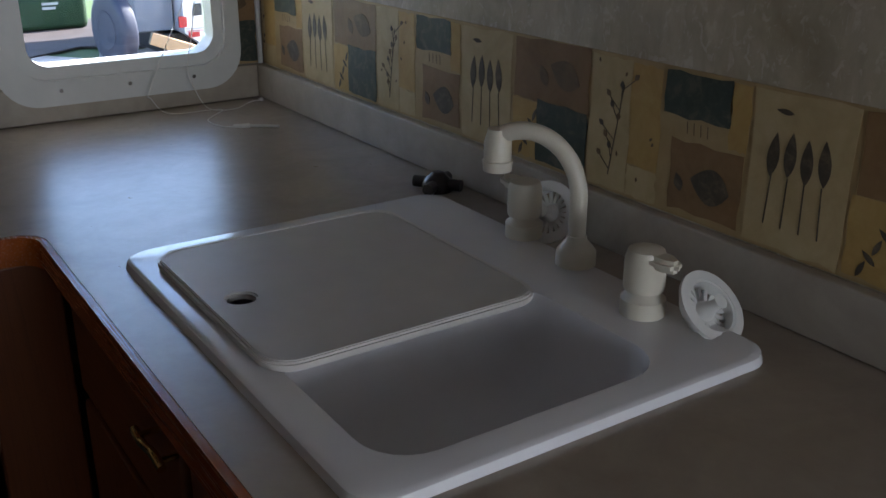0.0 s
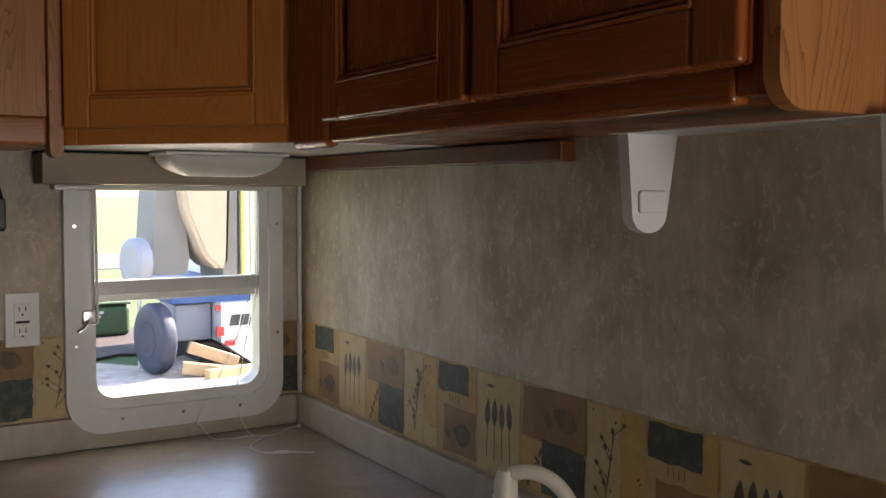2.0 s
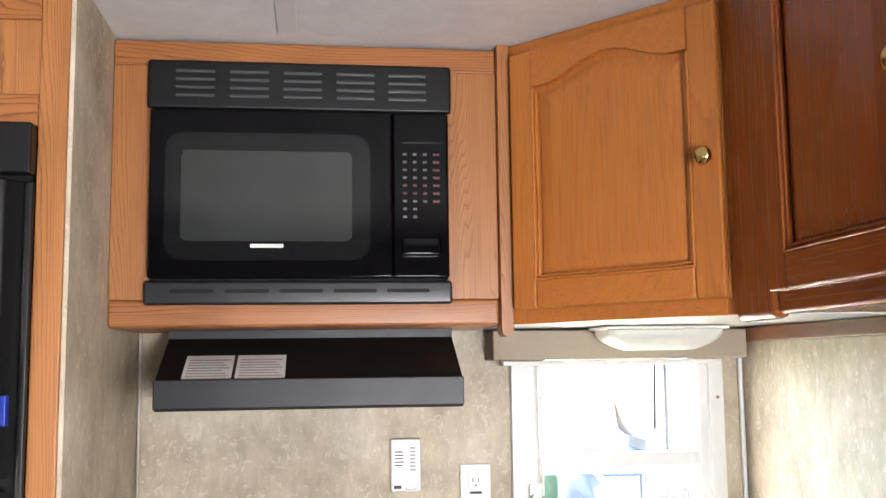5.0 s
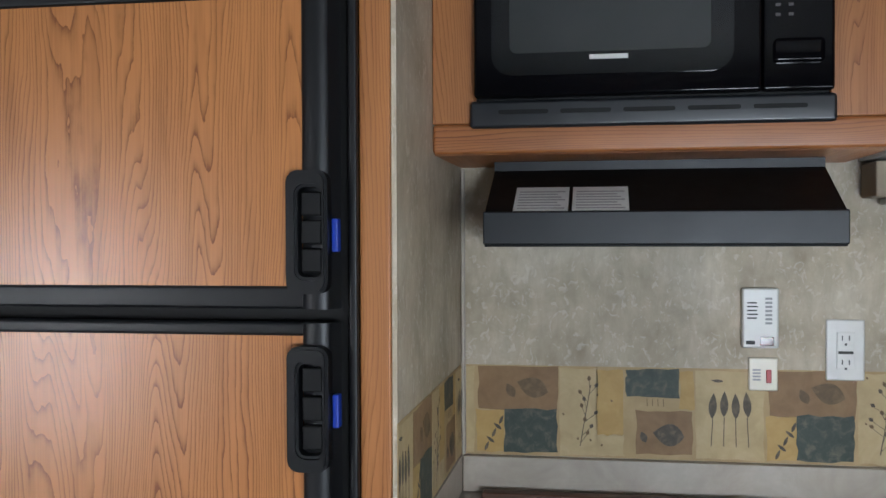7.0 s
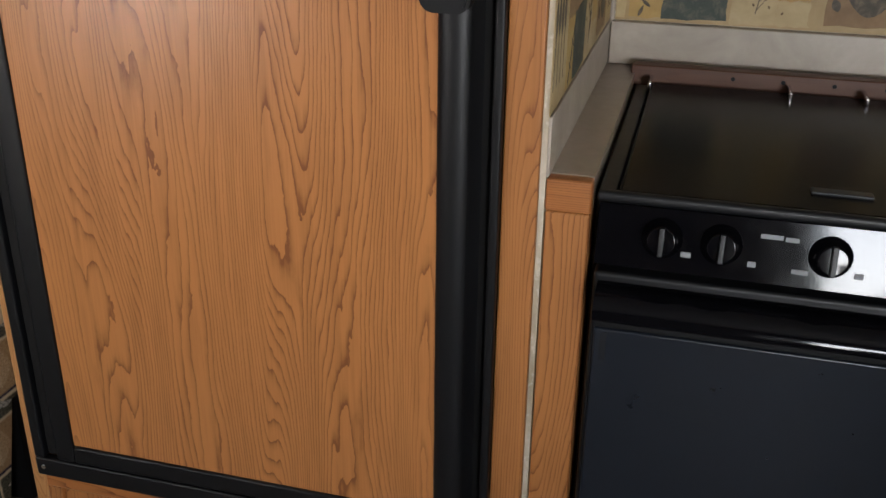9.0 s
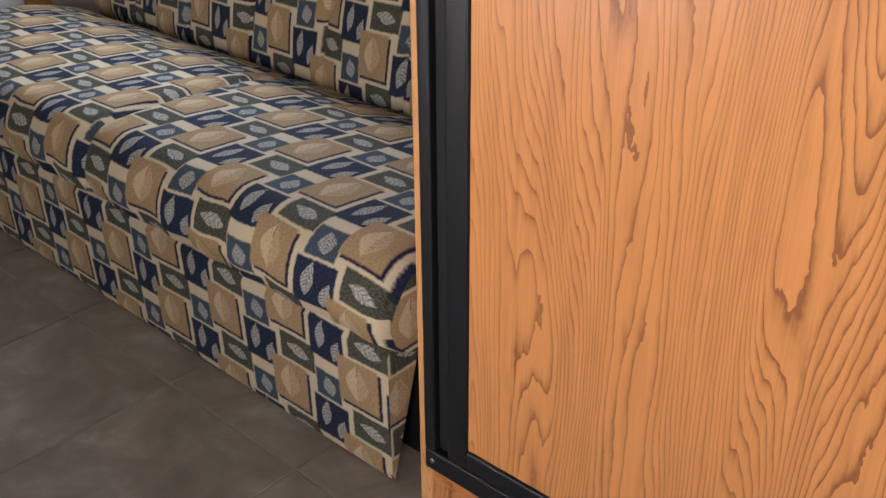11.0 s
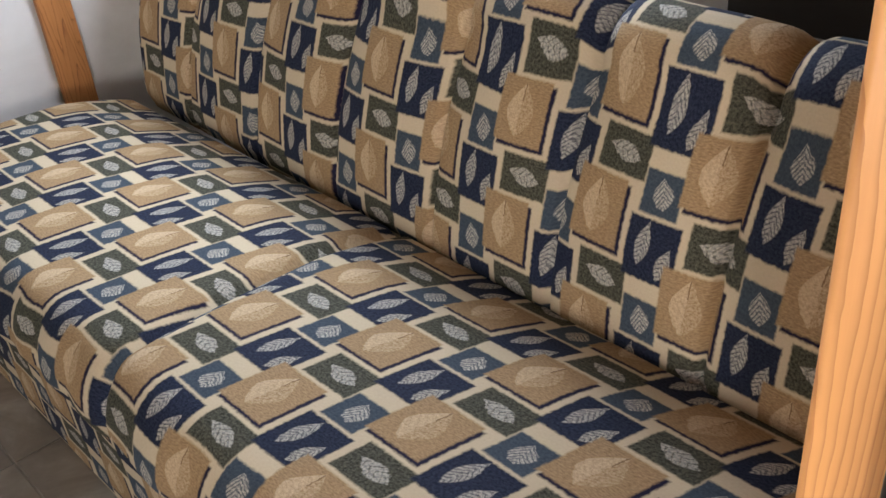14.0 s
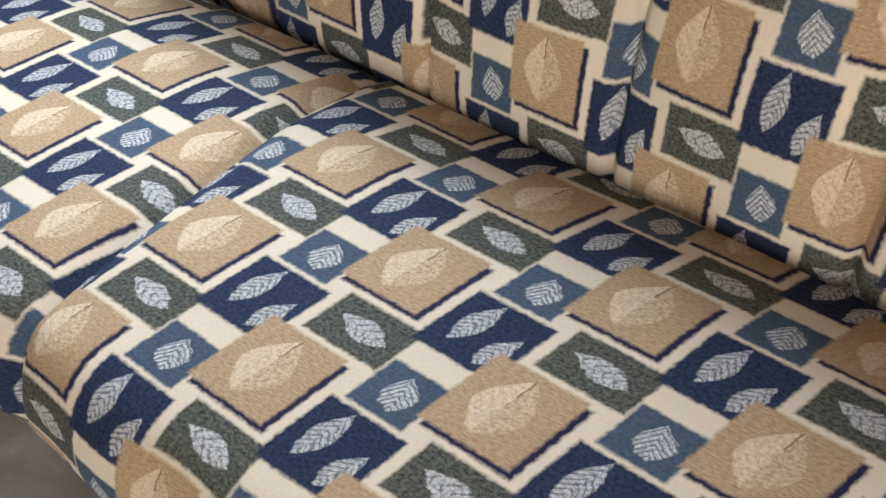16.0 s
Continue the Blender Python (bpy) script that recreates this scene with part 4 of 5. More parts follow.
part("bar", cbox(-0.205, -0.120, -1.645, -1.300, ZCAB - 0.014, ZCAB - 0.0125 + 0.0, 0.0005), WHITE_PLASTIC, towel)
for y in (-1.318, -1.632):
    o = [(-0.200, ZCAB - 0.014), (-0.192, 1.455)] + [(-0.166 + 0.026 * math.cos(a), 1.452 + 0.022 * math.sin(a)) for a in (math.pi + math.pi * k / 10 for k in range(11))] + [(-0.126, ZCAB - 0.014)]
    arm = part("arm", slab(bmesh.new(), o, y - 0.008, y + 0.008, "y"), WHITE_PLASTIC, towel)
    part("hub", cbox(-0.184, -0.146, y - 0.014, y - 0.0078, 1.452, 1.477, 0.003), WHITE_PLASTIC, arm)

# ---------- faucet ----------
fau = thing("faucet", (-0.10, -1.11, zs), "almond plastic gooseneck faucet on the sink deck", "faucet")
XF = -0.100
part("base", lathe(bmesh.new(), [(0.024, 0), (0.024, 0.016), (0.020, 0.022), (0.013, 0.030), (0.012, 0.036)], (XF, -1.132, zs), (0, 0, 1), 28), IVORY, fau)
R, TH = 0.066, radians(52)
pts = [(XF, -1.132, zs + 0.03 + 0.0056 * k) for k in range(10)]
pts += [(XF - R * (1 - math.cos(a)) * math.cos(TH), -1.132 + R * (1 - math.cos(a)) * math.sin(TH), zs + 0.0804 + 0.076 * math.sin(a)) for a in (math.pi * 0.63 * k / 18 for k in range(1, 19))]
end = Vector(pts[-1])
part("spout", tube(bmesh.new(), pts, 0.0105, 16), IVORY, fau)
part("aerator", lathe(bmesh.new(), [(0.017, 0), (0.018, 0.010), (0.0185, 0.012), (0.0165, 0.013), (0.0165, 0.034), (0.013, 0.045), (0.012, 0.05)], end + Vector((-0.004, 0.005, -0.044)), (0, 0, 1), 24), IVORY, fau)
for XV, y, lever in ((-0.092, -1.022, False), (-0.133, -1.277, True)):
    part("valve_base", lathe(bmesh.new(), [(0.024, 0), (0.024, 0.018), (0.019, 0.022), (0.017, 0.027)], (XV, y, zs), (0, 0, 1), 24), IVORY, fau)
    h = part("handle", lathe(bmesh.new(), [(0.021, 0.028), (0.022, 0.032), (0.022, 0.062), (0.019, 0.072), (0.008, 0.076)], (XV, y, zs), (0, 0, 1), 24), IVORY, fau)
    bm = bmesh.new()
    s = 1 if not lever else -1
    o = [(XV - 0.012, y), (XV + 0.012, y), (XV + 0.014, y + s * 0.030), (XV + 0.006, y + s * 0.046), (XV - 0.006, y + s * 0.046), (XV - 0.014, y + s * 0.030)]
    slab(bm, o, zs + 0.058, zs + 0.072)
    bmesh.ops.bevel(bm, geom=list(bm.edges), offset=0.005, segments=2, affect="EDGES")
    part("lever", bm, IVORY, h)


def strainer(at, axis, spin):
    """A round sink strainer basket leaning on the wall."""
    t = thing("sink_strainer", at, "white slotted plastic sink strainer leaning on the splash strip", "strainer", "sink strainers")
    q = Vector(axis).to_track_quat("Z", "Y").to_matrix().to_4x4()
    m = Matrix.Translation(at) @ q
    bm = bmesh.new()
    n = 32
    circ = lambda r: [(r * math.cos(2 * math.pi * k / n), r * math.sin(2 * math.pi * k / n)) for k in range(n)]
    ring(bm, circ(0.041), circ(0.031), 0.0, 0.004, "z")
    ring(bm, circ(0.031), circ(0.028), -0.012, 0.003, "z")
    part("ring", moved(bm, m), WHITE_PLASTIC, t)
    for k in range(18):
        a = 2 * math.pi * k / 18 + spin
        part("spoke", moved(cbox(0.010, 0.029, -0.0022, 0.0022, -0.012, -0.009), m @ Matrix.Rotation(a, 4, "Z")), WHITE_PLASTIC, t)
    bm = bmesh.new()
    lathe(bm, [(0.0115, -0.013), (0.0115, -0.008), (0.006, 0.004), (0.0055, 0.014), (0.008, 0.016)], (0, 0, 0), (0, 0, 1), 16)
    part("hub", moved(bm, m), WHITE_PLASTIC, t)


strainer((-0.062, -1.032, ZC + 0.040), (-0.85, -0.30, 0.40), 0.1)
strainer((-0.095, -1.335, ZC + 0.030), (0.10, -0.70, 0.70), 0.4)

star = thing("drain_stopper", (-0.06, -0.772, ZC), "dark rubber sink stopper lying on the worktop", "stopper")
bm = bmesh.new()
lathe(bm, [(0.022, 0.0), (0.024, 0.008), (0.020, 0.018), (0.010, 0.028), (0.006, 0.03)], (-0.060, -0.772, ZC), (0, 0, 1), 20)
for k in range(4):
    a = math.pi / 2 * k + 0.6
    tube(bm, [(-0.060 + r * math.cos(a), -0.772 + r * math.sin(a), ZC + 0.011 - 0.0 * r) for r in (0.012, 0.024, 0.038)], 0.009, 10)
part("body", bm, plain("dark_rubber", (0.018, 0.014, 0.014), 0.3), star)

# blind cords that hang in front of the window and trail over the worktop
def smooth_line(keys, n=8):
    """Points along a smooth curve through the keys."""
    keys = [Vector(p) for p in keys]
    ks = [2 * keys[0] - keys[1]] + keys + [2 * keys[-1] - keys[-2]]
    out = []
    for a, b, c, d in zip(ks, ks[1:], ks[2:], ks[3:]):
        for i in range(n):
            u = i / n
            out.append(0.5 * (2 * b + (c - a) * u + (2 * a - 5 * b + 4 * c - d) * u ** 2 + (3 * b - a - 3 * c + d) * u ** 3))
    return out + [keys[-1]]


zl = ZC + 0.002
for x, way in ((-0.138, [(-0.140, -0.03, 1.25), (-0.172, -0.032, 1.141), (-0.204, -0.034, 1.08), (-0.259, -0.04, 0.974), (-0.262, -0.055, zl + 0.03), (-0.235, -0.07, zl), (-0.16, -0.085, zl), (-0.135, -0.10, zl), (-0.19, -0.165, zl), (-0.186, -0.225, zl), (-0.168, -0.24, zl)]),
               (-0.118, [(-0.122, -0.03, 1.25), (-0.149, -0.032, 1.139), (-0.161, -0.034, 1.076), (-0.177, -0.038, 1.01), (-0.165, -0.06, zl + 0.02), (-0.150, -0.085, zl), (-0.105, -0.10, zl), (-0.06, -0.06, zl), (-0.035, -0.055, zl)])):
    c = thing("pull_string", (x, -0.03, ZC), "thin white blind cord trailing onto the worktop", "string", "blind strings")
    pts = smooth_line([(x, -0.03, 1.475)] + way)
    part("string", tube(bmesh.new(), pts, 0.0011, 6), WHITE_PLASTIC, c)
    e = Vector(pts[-1])
    d = Vector((0.071, -0.047, 0)) if x < -0.12 else Vector((0.018, 0.004, 0))
    part("toggle", cyl(bmesh.new(), e, e + d * 0.35 + Vector((0, 0, 0.002)), 0.004, 0.0045, 10), WHITE_PLASTIC, c)
    if x < -0.12:
        part("tassel_rod", cyl(bmesh.new(), e + d * 0.35 + Vector((0, 0, 0.002)), e + d + Vector((0, 0, 0.001)), 0.0028, 0.0028, 8), LENS, c, "clear plastic tassel rod")
wand = thing("blind_wand", (-0.475, -0.045, 1.2), "thin clear blind wand hanging from the head rail", "blind wand")
part("rod", cyl(bmesh.new(), (-0.475, -0.045, 1.474), (-0.472, -0.040, 1.20), 0.003, 0.003, 8), WHITE_PLASTIC, wand)

# ---------- stove ----------
stove = thing("stove", (-0.98, -0.3, 0), "black slide-in gas stove with a closed lid and five knobs", "stove")
GX0, GX1 = -1.258, -0.704
part("body", cbox(GX0, GX1, -0.575, -0.075, 0.02, 0.904, 0.003), BLACK_SATIN, stove)
part("lid", cbox(GX0 + 0.024, GX1 - 0.024, -0.590, -0.080, 0.905, 0.920, 0.005), BLACK_LID, stove, "glossy black lid")
part("lid_rim", cbox(GX0 + 0.002, GX1 - 0.002, -0.603, -0.590, 0.909, 0.922, 0.004), BLACK_SATIN, stove)
for x0 in (GX0 + 0.001, GX1 - 0.022):
    part("side_rim", cbox(x0, x0 + 0.021, -0.589, -0.082, 0.9045, 0.916, 0.004), BLACK_SATIN, stove)
part("lid_grip", cbox(-1.024, -0.958, -0.538, -0.522, 0.9195, 0.9235, 0.001), GREY_STEEL, stove, "grey lid grip")
for x in (-1.237, -1.029, -0.921, -0.74):
    part("hinge", cbox(x, x + 0.006, -0.128, -0.076, 0.919, 0.931, 0.002), CHROME, stove, "chrome lid hinge")
bm = bmesh.new()
slab(bm, [(-0.574, 0.908), (-0.600, 0.908), (-0.617, 0.840), (-0.574, 0.840)], GX0 + 0.006, GX1 - 0.006, "x")
cp = part("control_panel", bm, BLACK, stove, "glossy black control panel")
tilt = Vector((0, -0.975, 0.22)).normalized()
for x in (-1.180, -1.116, -1.002, -0.884, -0.812):
    c = Vector((x, -0.6085, 0.876))
    k = part("knob", lathe(bmesh.new(), [(0.023, 0.0), (0.022, 0.004), (0.018, 0.008), (0.017, 0.022), (0.014, 0.025)], c, tilt, 24), BLACK, stove, "black control knob")
    q = tilt.to_track_quat("Z", "Y").to_matrix().to_4x4()
    part("pointer", moved(cbox(-0.003, 0.003, -0.016, 0.016, 0.020, 0.031, 0.001), Matrix.Translation(c) @ q), BLACK_SATIN, k)
for x, w, z in ((-1.076, 0.030, 0.888), (-1.050, 0.018, 0.887), (-1.158, 0.014, 0.858), (-1.086, 0.011, 0.856), (-1.040, 0.022, 0.854), (-0.976, 0.012, 0.856), (-0.842, 0.012, 0.856)):
    part("marking", moved(cbox(0, w * 0.8, -0.0006, 0.0, 0, 0.005 if w > 0.015 else 0.006), Matrix.Translation((x, -0.6007 - (0.908 - z) * 0.25, z)) @ Matrix.Rotation(-0.222, 4, "X")), DIM_INK, cp)
od = part("oven_door", cbox(GX0 + 0.006, GX1 - 0.006, -0.612, -0.576, 0.26, 0.828, 0.006), BLACK_SATIN, stove, "black oven door")
part("oven_glass", cbox(GX0 + 0.012, GX1 - 0.012, -0.616, -0.611, 0.27, 0.757, 0.003), OVEN_GLASS, od, "black glass front")
bm = bmesh.new()
slab(bm, [(-0.612, 0.817), (-0.640, 0.814), (-0.655, 0.800), (-0.655, 0.786), (-0.645, 0.782), (-0.635, 0.794), (-0.612, 0.797)], GX0 + 0.012, GX1 - 0.012, "x")
part("oven_handle", bm, BLACK, od, "black full-width handle")
part("door_vent", cbox(GX0 + 0.02, GX0 + 0.028, -0.6175, -0.6158, 0.715, 0.752), GREY_STEEL, od)
part("drawer", cbox(GX0 + 0.006, GX1 - 0.006, -0.612, -0.576, 0.06, 0.25, 0.006), BLACK_SATIN, stove)

# ---------- printed wallpaper border ----------
KRAFT = mottled("border_kraft", (0.36, 0.25, 0.11), (0.43, 0.31, 0.145), (0.50, 0.37, 0.19), 0.55, 14)
CREAM = mottled("border_cream", (0.40, 0.30, 0.145), (0.50, 0.385, 0.20), (0.57, 0.455, 0.26), 0.55, 16)
OCHRE = mottled("border_ochre", (0.40, 0.25, 0.07), (0.47, 0.31, 0.10), (0.53, 0.37, 0.14), 0.55, 22)
BROWN = mottled("border_brown", (0.19, 0.105, 0.04), (0.25, 0.145, 0.06), (0.30, 0.18, 0.08), 0.55, 20)
TEAL = mottled("border_dark_green", (0.022, 0.034, 0.026), (0.042, 0.056, 0.042), (0.14, 0.13, 0.085), 0.55, 55)
MOTIF = mottled("border_ink", (0.05, 0.04, 0.028), (0.085, 0.068, 0.045), (0.20, 0.15, 0.09), 0.6, 60)
MOTIF_LIGHT = mottled("border_brown_ink", (0.10, 0.065, 0.03), (0.15, 0.095, 0.042), (0.24, 0.15, 0.07), 0.6, 45)


def wobble(u0, u1, v0, v1, rng, n=5, a=0.0022):
    """A rectangle with a slightly torn edge."""
    out = []
    c = [(u0, v0), (u1, v0), (u1, v1), (u0, v1)]
    for k in range(4):
        (xa, ya), (xb, yb) = c[k], c[(k + 1) % 4]
        for j in range(n):
            out.append((xa + (xb - xa) * j / n + rng.uniform(-a, a), ya + (yb - ya) * j / n + rng.uniform(-a, a)))
    return out


def leaf(u, v, w, h, rot=0.0, n=8):
    """The outline of a pointed leaf round its middle."""
    pts = [(w * math.sin(math.pi * k / n) ** 0.85 * (1.15 - 0.4 * k / n), h * (k / n - 0.5)) for k in range(n + 1)]
    pts += [(-x, y) for x, y in pts[-2:0:-1]]
    c, s = math.cos(rot), math.sin(rot)
    return [(u + x * c - y * s, v + x * s + y * c) for x, y in pts]


def stroke(u0, v0, u1, v1, w=0.0008):
    d = Vector((u1 - u0, v1 - v0))
    n = Vector((-d.y, d.x)).normalized() * w
    return [(u0 - n.x, v0 - n.y), (u1 - n.x, v1 - n.y), (u1 + n.x, v1 + n.y), (u0 + n.x, v0 + n.y)]


H = ZB1 - ZB0


def border(name, length, m, start, label, seed):
    """A printed border: u along the wall, v up from its lower edge, y outward; its patches repeat every 0.53 m."""
    rng = random.Random(seed)
    root = structure(name, moved(cbox(0, length, -0.0012, -0.0002, 0, H), m), KRAFT, label, "wallpaper border")

    def flat(nm, outline, mat, lev):
        o = [(min(max(u, 0.001), length - 0.001), min(max(v, 0.0005), H - 0.0005)) for u, v in outline]
        if max(u for u, _ in o) - min(u for u, _ in o) < 0.0008:
            return
        bm = bmesh.new()
        slab(bm, o, -0.0012 - 0.0005 * lev, -0.0013 - 0.0005 * lev - 0.0003, "y")
        part(nm, moved(bm, m), mat, root, smooth=False)

    P = 0.538
    k0 = -int(max(start, 0) / P) - 1
    for k in range(k0, int(length / P) + 2):
        o = start + k * P
        if o > length or o + P < 0:
            continue
        # brown patch with a round leaf over ochre and a dark green one
        flat("patch", wobble(o, o + 0.152, H * 0.50, H * 0.985, rng), BROWN, 1)
        flat("patch", wobble(o - 0.004, o + 0.050, H * 0.03, H * 0.50, rng), OCHRE, 1)
        flat("patch", wobble(o + 0.050, o + 0.150, H * 0.03, H * 0.52, rng), TEAL, 2)
        flat("motif", leaf(o + 0.104, H * 0.76, 0.020, 0.062, 1.25), MOTIF_LIGHT, 2)
        flat("motif", leaf(o + 0.062, H * 0.72, 0.009, 0.030, 0.5), MOTIF_LIGHT, 2)
        for j in range(5):
            flat("motif", leaf(o + 0.016 + 0.007 * j, H * (0.09 + 0.075 * j), 0.0032, 0.020, 0.9 if j % 2 else -0.4), MOTIF, 2)
        # cream patch with a branching stem, beside an ochre strip
        flat("patch", wobble(o + 0.155, o + 0.226, H * 0.02, H * 0.98, rng), CREAM, 1)
        flat("patch", wobble(o + 0.226, o + 0.276, H * 0.25, H * 0.97, rng), OCHRE, 1)
        flat("patch", wobble(o + 0.226, o + 0.276, H * 0.02, H * 0.25, rng), CREAM, 1)
        flat("motif", stroke(o + 0.194, H * 0.12, o + 0.214, H * 0.80), MOTIF, 2)
        for j in range(9):
            a = rng.uniform(-1, 1)
            u, v = o + 0.196 + 0.002 * j, H * (0.16 + 0.075 * j)
            flat("motif", stroke(u, v, u + 0.024 * a, v + 0.016, 0.0005), MOTIF, 2)
            flat("motif", leaf(u + 0.026 * a, v + 0.019, 0.0036, 0.010, -a), MOTIF if j % 2 else MOTIF_LIGHT, 2.6)
        for j in range(6):
            flat("motif", leaf(o + rng.uniform(0.16, 0.27), H * rng.uniform(0.05, 0.95), 0.0018, 0.006, rng.uniform(-1, 1)), MOTIF_LIGHT, 2.6)
        # dark green patch over a brown leaf patch
        flat("patch", wobble(o + 0.280, o + 0.378, H * 0.68, H * 0.98, rng), TEAL, 1)
        flat("patch", wobble(o + 0.378, o + 0.404, H * 0.55, H * 0.97, rng), OCHRE, 1)
        flat("patch", wobble(o + 0.298, o + 0.402, H * 0.05, H * 0.53, rng), BROWN, 1)
        flat("motif", leaf(o + 0.358, H * 0.27, 0.022, 0.058, 1.45), MOTIF, 2)
        flat("motif", leaf(o + 0.312, H * 0.24, 0.007, 0.022, 0.4), MOTIF, 2)
        for j in range(4):
            flat("motif", stroke(o + 0.318 + 0.010 * j, H * 0.66, o + 0.319 + 0.010 * j, H * 0.58, 0.0007), MOTIF_LIGHT, 2)
        # cream patch with four long-stemmed leaves
        flat("patch", wobble(o + 0.408, o + 0.530, H * 0.02, H * 0.98, rng), CREAM, 1)
        for j in range(4):
            u = o + 0.438 + 0.0205 * j
            flat("motif", leaf(u, H * (0.60 + 0.02 * (j % 2)), 0.0078, 0.048, 0.05 * (j - 1.5)), MOTIF, 2)
            flat("motif", stroke(u, H * 0.48, u + 0.002 * (j - 1.5), H * 0.16), MOTIF, 2)
        flat("motif", leaf(o + 0.446, H * 0.87, 0.003, 0.022, 1.5), MOTIF, 2)


north_m = Matrix.Translation((XR + 0.010, 0, ZB0))
border("border_strip", 1.316 - 0.010 - 0.528, north_m, 0.024, "printed wallpaper border with leaf patches", 3)
border("border_strip", 0.050, Matrix.Translation((-0.0515, 0, ZB0)), -0.11, "printed wallpaper border with leaf patches", 4)
east_m = Matrix(((0, 1, 0, 0.0), (-1, 0, 0, -0.012), (0, 0, 1, ZB0), (0, 0, 0, 1)))
border("border_strip", 2.4, east_m, 0.330, "printed wallpaper border with leaf patches", 5)
side_b = Matrix(((0, -1, 0, XR), (1, 0, 0, -0.600), (0, 0, 1, ZB0), (0, 0, 0, 1)))
border("border_strip", 0.590, side_b, 0.105, "printed wallpaper border with leaf patches", 6)

# ---------- sofa ----------


def fabric():
    """Woven upholstery: tan, navy, green and slate blocks with leaves, in a half-drop repeat."""
    t = Tree("leaf_block_upholstery")
    tc = t.nodes.new("ShaderNodeTexCoord")
    wob = t.noise(tc.outputs["UV"], 120.0, 2.0)
    sep = t.add("ShaderNodeSeparateXYZ", {0: tc.outputs["UV"]})
    jit = t.m("MULTIPLY", t.m("SUBTRACT", wob, 0.5), 0.006)
    u, v = t.m("ADD", sep.outputs[0], jit), t.m("ADD", sep.outputs[1], jit)
    PU, PV = 0.198, 0.181

    def local(cu, cv):
        a = t.m("SUBTRACT", u, cu)
        i = t.m("ROUND", t.m("DIVIDE", a, PU))
        lu = t.m("SUBTRACT", a, t.m("MULTIPLY", i, PU))
        par = t.m("MODULO", t.m("ABSOLUTE", i), 2.0)
        b = t.m("SUBTRACT", t.m("SUBTRACT", v, cv), t.m("MULTIPLY", par, PV / 2))
        lv = t.m("SUBTRACT", b, t.m("MULTIPLY", t.m("ROUND", t.m("DIVIDE", b, PV)), PV))
        return lu, lv

    def hatch(b, xr, yr, f=820.0, level=-0.45):
        """A leaf broken up by its slanting veins."""
        s = t.m("SINE", t.m("MULTIPLY", t.m("ADD", yr, t.m("ABSOLUTE", xr)), f))
        vein = t.m("GREATER_THAN", t.m("ADD", s, t.m("MULTIPLY", t.m("SUBTRACT", fleck, 0.5), 2.0)), level)
        return t.m("MULTIPLY", b, t.m("MULTIPLY_ADD", vein, 0.50, 0.42))

    def soft(d, w=0.002):
        n = t.add("ShaderNodeMapRange", {0: d, 1: -w, 2: w, 3: 1.0, 4: 0.0})
        n.clamp = True
        return n.outputs[0]

    def rect(l, w, h, du=0.0, dv=0.0):
        a = t.m("SUBTRACT", t.m("ABSOLUTE", t.m("SUBTRACT", l[0], du)), w / 2)
        b = t.m("SUBTRACT", t.m("ABSOLUTE", t.m("SUBTRACT", l[1], dv)), h / 2)
        return soft(t.m("MAXIMUM", a, b))

    def blade(l, du, dv, w, h, rot):
        x, y = t.m("SUBTRACT", l[0], du), t.m("SUBTRACT", l[1], dv)
        c, s = math.cos(rot), math.sin(rot)
        xr = t.m("ADD", t.m("MULTIPLY", x, c), t.m("MULTIPLY", y, s))
        yr = t.m("SUBTRACT", t.m("MULTIPLY", y, c), t.m("MULTIPLY", x, s))
        q = t.m("POWER", t.m("ABSOLUTE", t.m("DIVIDE", yr, h / 2)), 1.7)
        taper = t.m("MULTIPLY_ADD", yr, -0.45 / h, 1.0)
        d = t.m("SUBTRACT", t.m("ABSOLUTE", t.m("DIVIDE", xr, taper)), t.m("MULTIPLY", t.m("SUBTRACT", 1.0, q), w / 2))
        return soft(d, 0.0012), xr, yr

    weave = t.noise(t.add("ShaderNodeVectorMath", {0: tc.outputs["UV"], 1: (150, 420, 1)}, operation="MULTIPLY").outputs[0], 1.0, 2.0, 0.6)
    fleck = t.noise(t.add("ShaderNodeVectorMath", {0: tc.outputs["UV"], 1: (210, 260, 1)}, operation="MULTIPLY").outputs[0], 1.0, 3.0, 0.7)
    # colours
    col = t.mix(fleck, (0.60, 0.49, 0.325), (0.47, 0.375, 0.24))
    navy = t.mix(t.m("MULTIPLY_ADD", fleck, 3.0, -1.0), (0.006, 0.009, 0.022), (0.027, 0.035, 0.058))
    slate = t.mix(t.m("MULTIPLY_ADD", fleck, 2.4, -0.7), (0.028, 0.043, 0.060), (0.066, 0.085, 0.100))
    green = t.mix(t.m("MULTIPLY_ADD", fleck, 3.4, -1.2), (0.022, 0.023, 0.015), (0.105, 0.100, 0.068))
    tan = t.mix(t.m("MULTIPLY_ADD", weave, 2.2, -0.6), (0.42, 0.28, 0.145), (0.24, 0.148, 0.068))
    pale = t.mix(t.m("MULTIPLY_ADD", fleck, 5.0, -2.0), (0.22, 0.215, 0.19), (0.48, 0.44, 0.36))
    CU, CV = -2.783, -0.178
    ln = local(CU - 0.080, CV + 0.060)
    lg = local(CU + 0.030, CV + 0.087)
    lsq = local(CU - 0.082, CV - 0.042)
    lt = local(CU, CV)
    col = t.mix(rect(lg, 0.098, 0.061), col, green)
    col = t.mix(hatch(*blade(lg, 0.0, 0.0, 0.027, 0.066, 1.42), 500.0, -0.7), col, pale)
    col = t.mix(rect(lsq, 0.069, 0.060), col, slate)
    b, xr, yr = blade(lsq, 0.002, 0.0, 0.036, 0.044, 0.25)
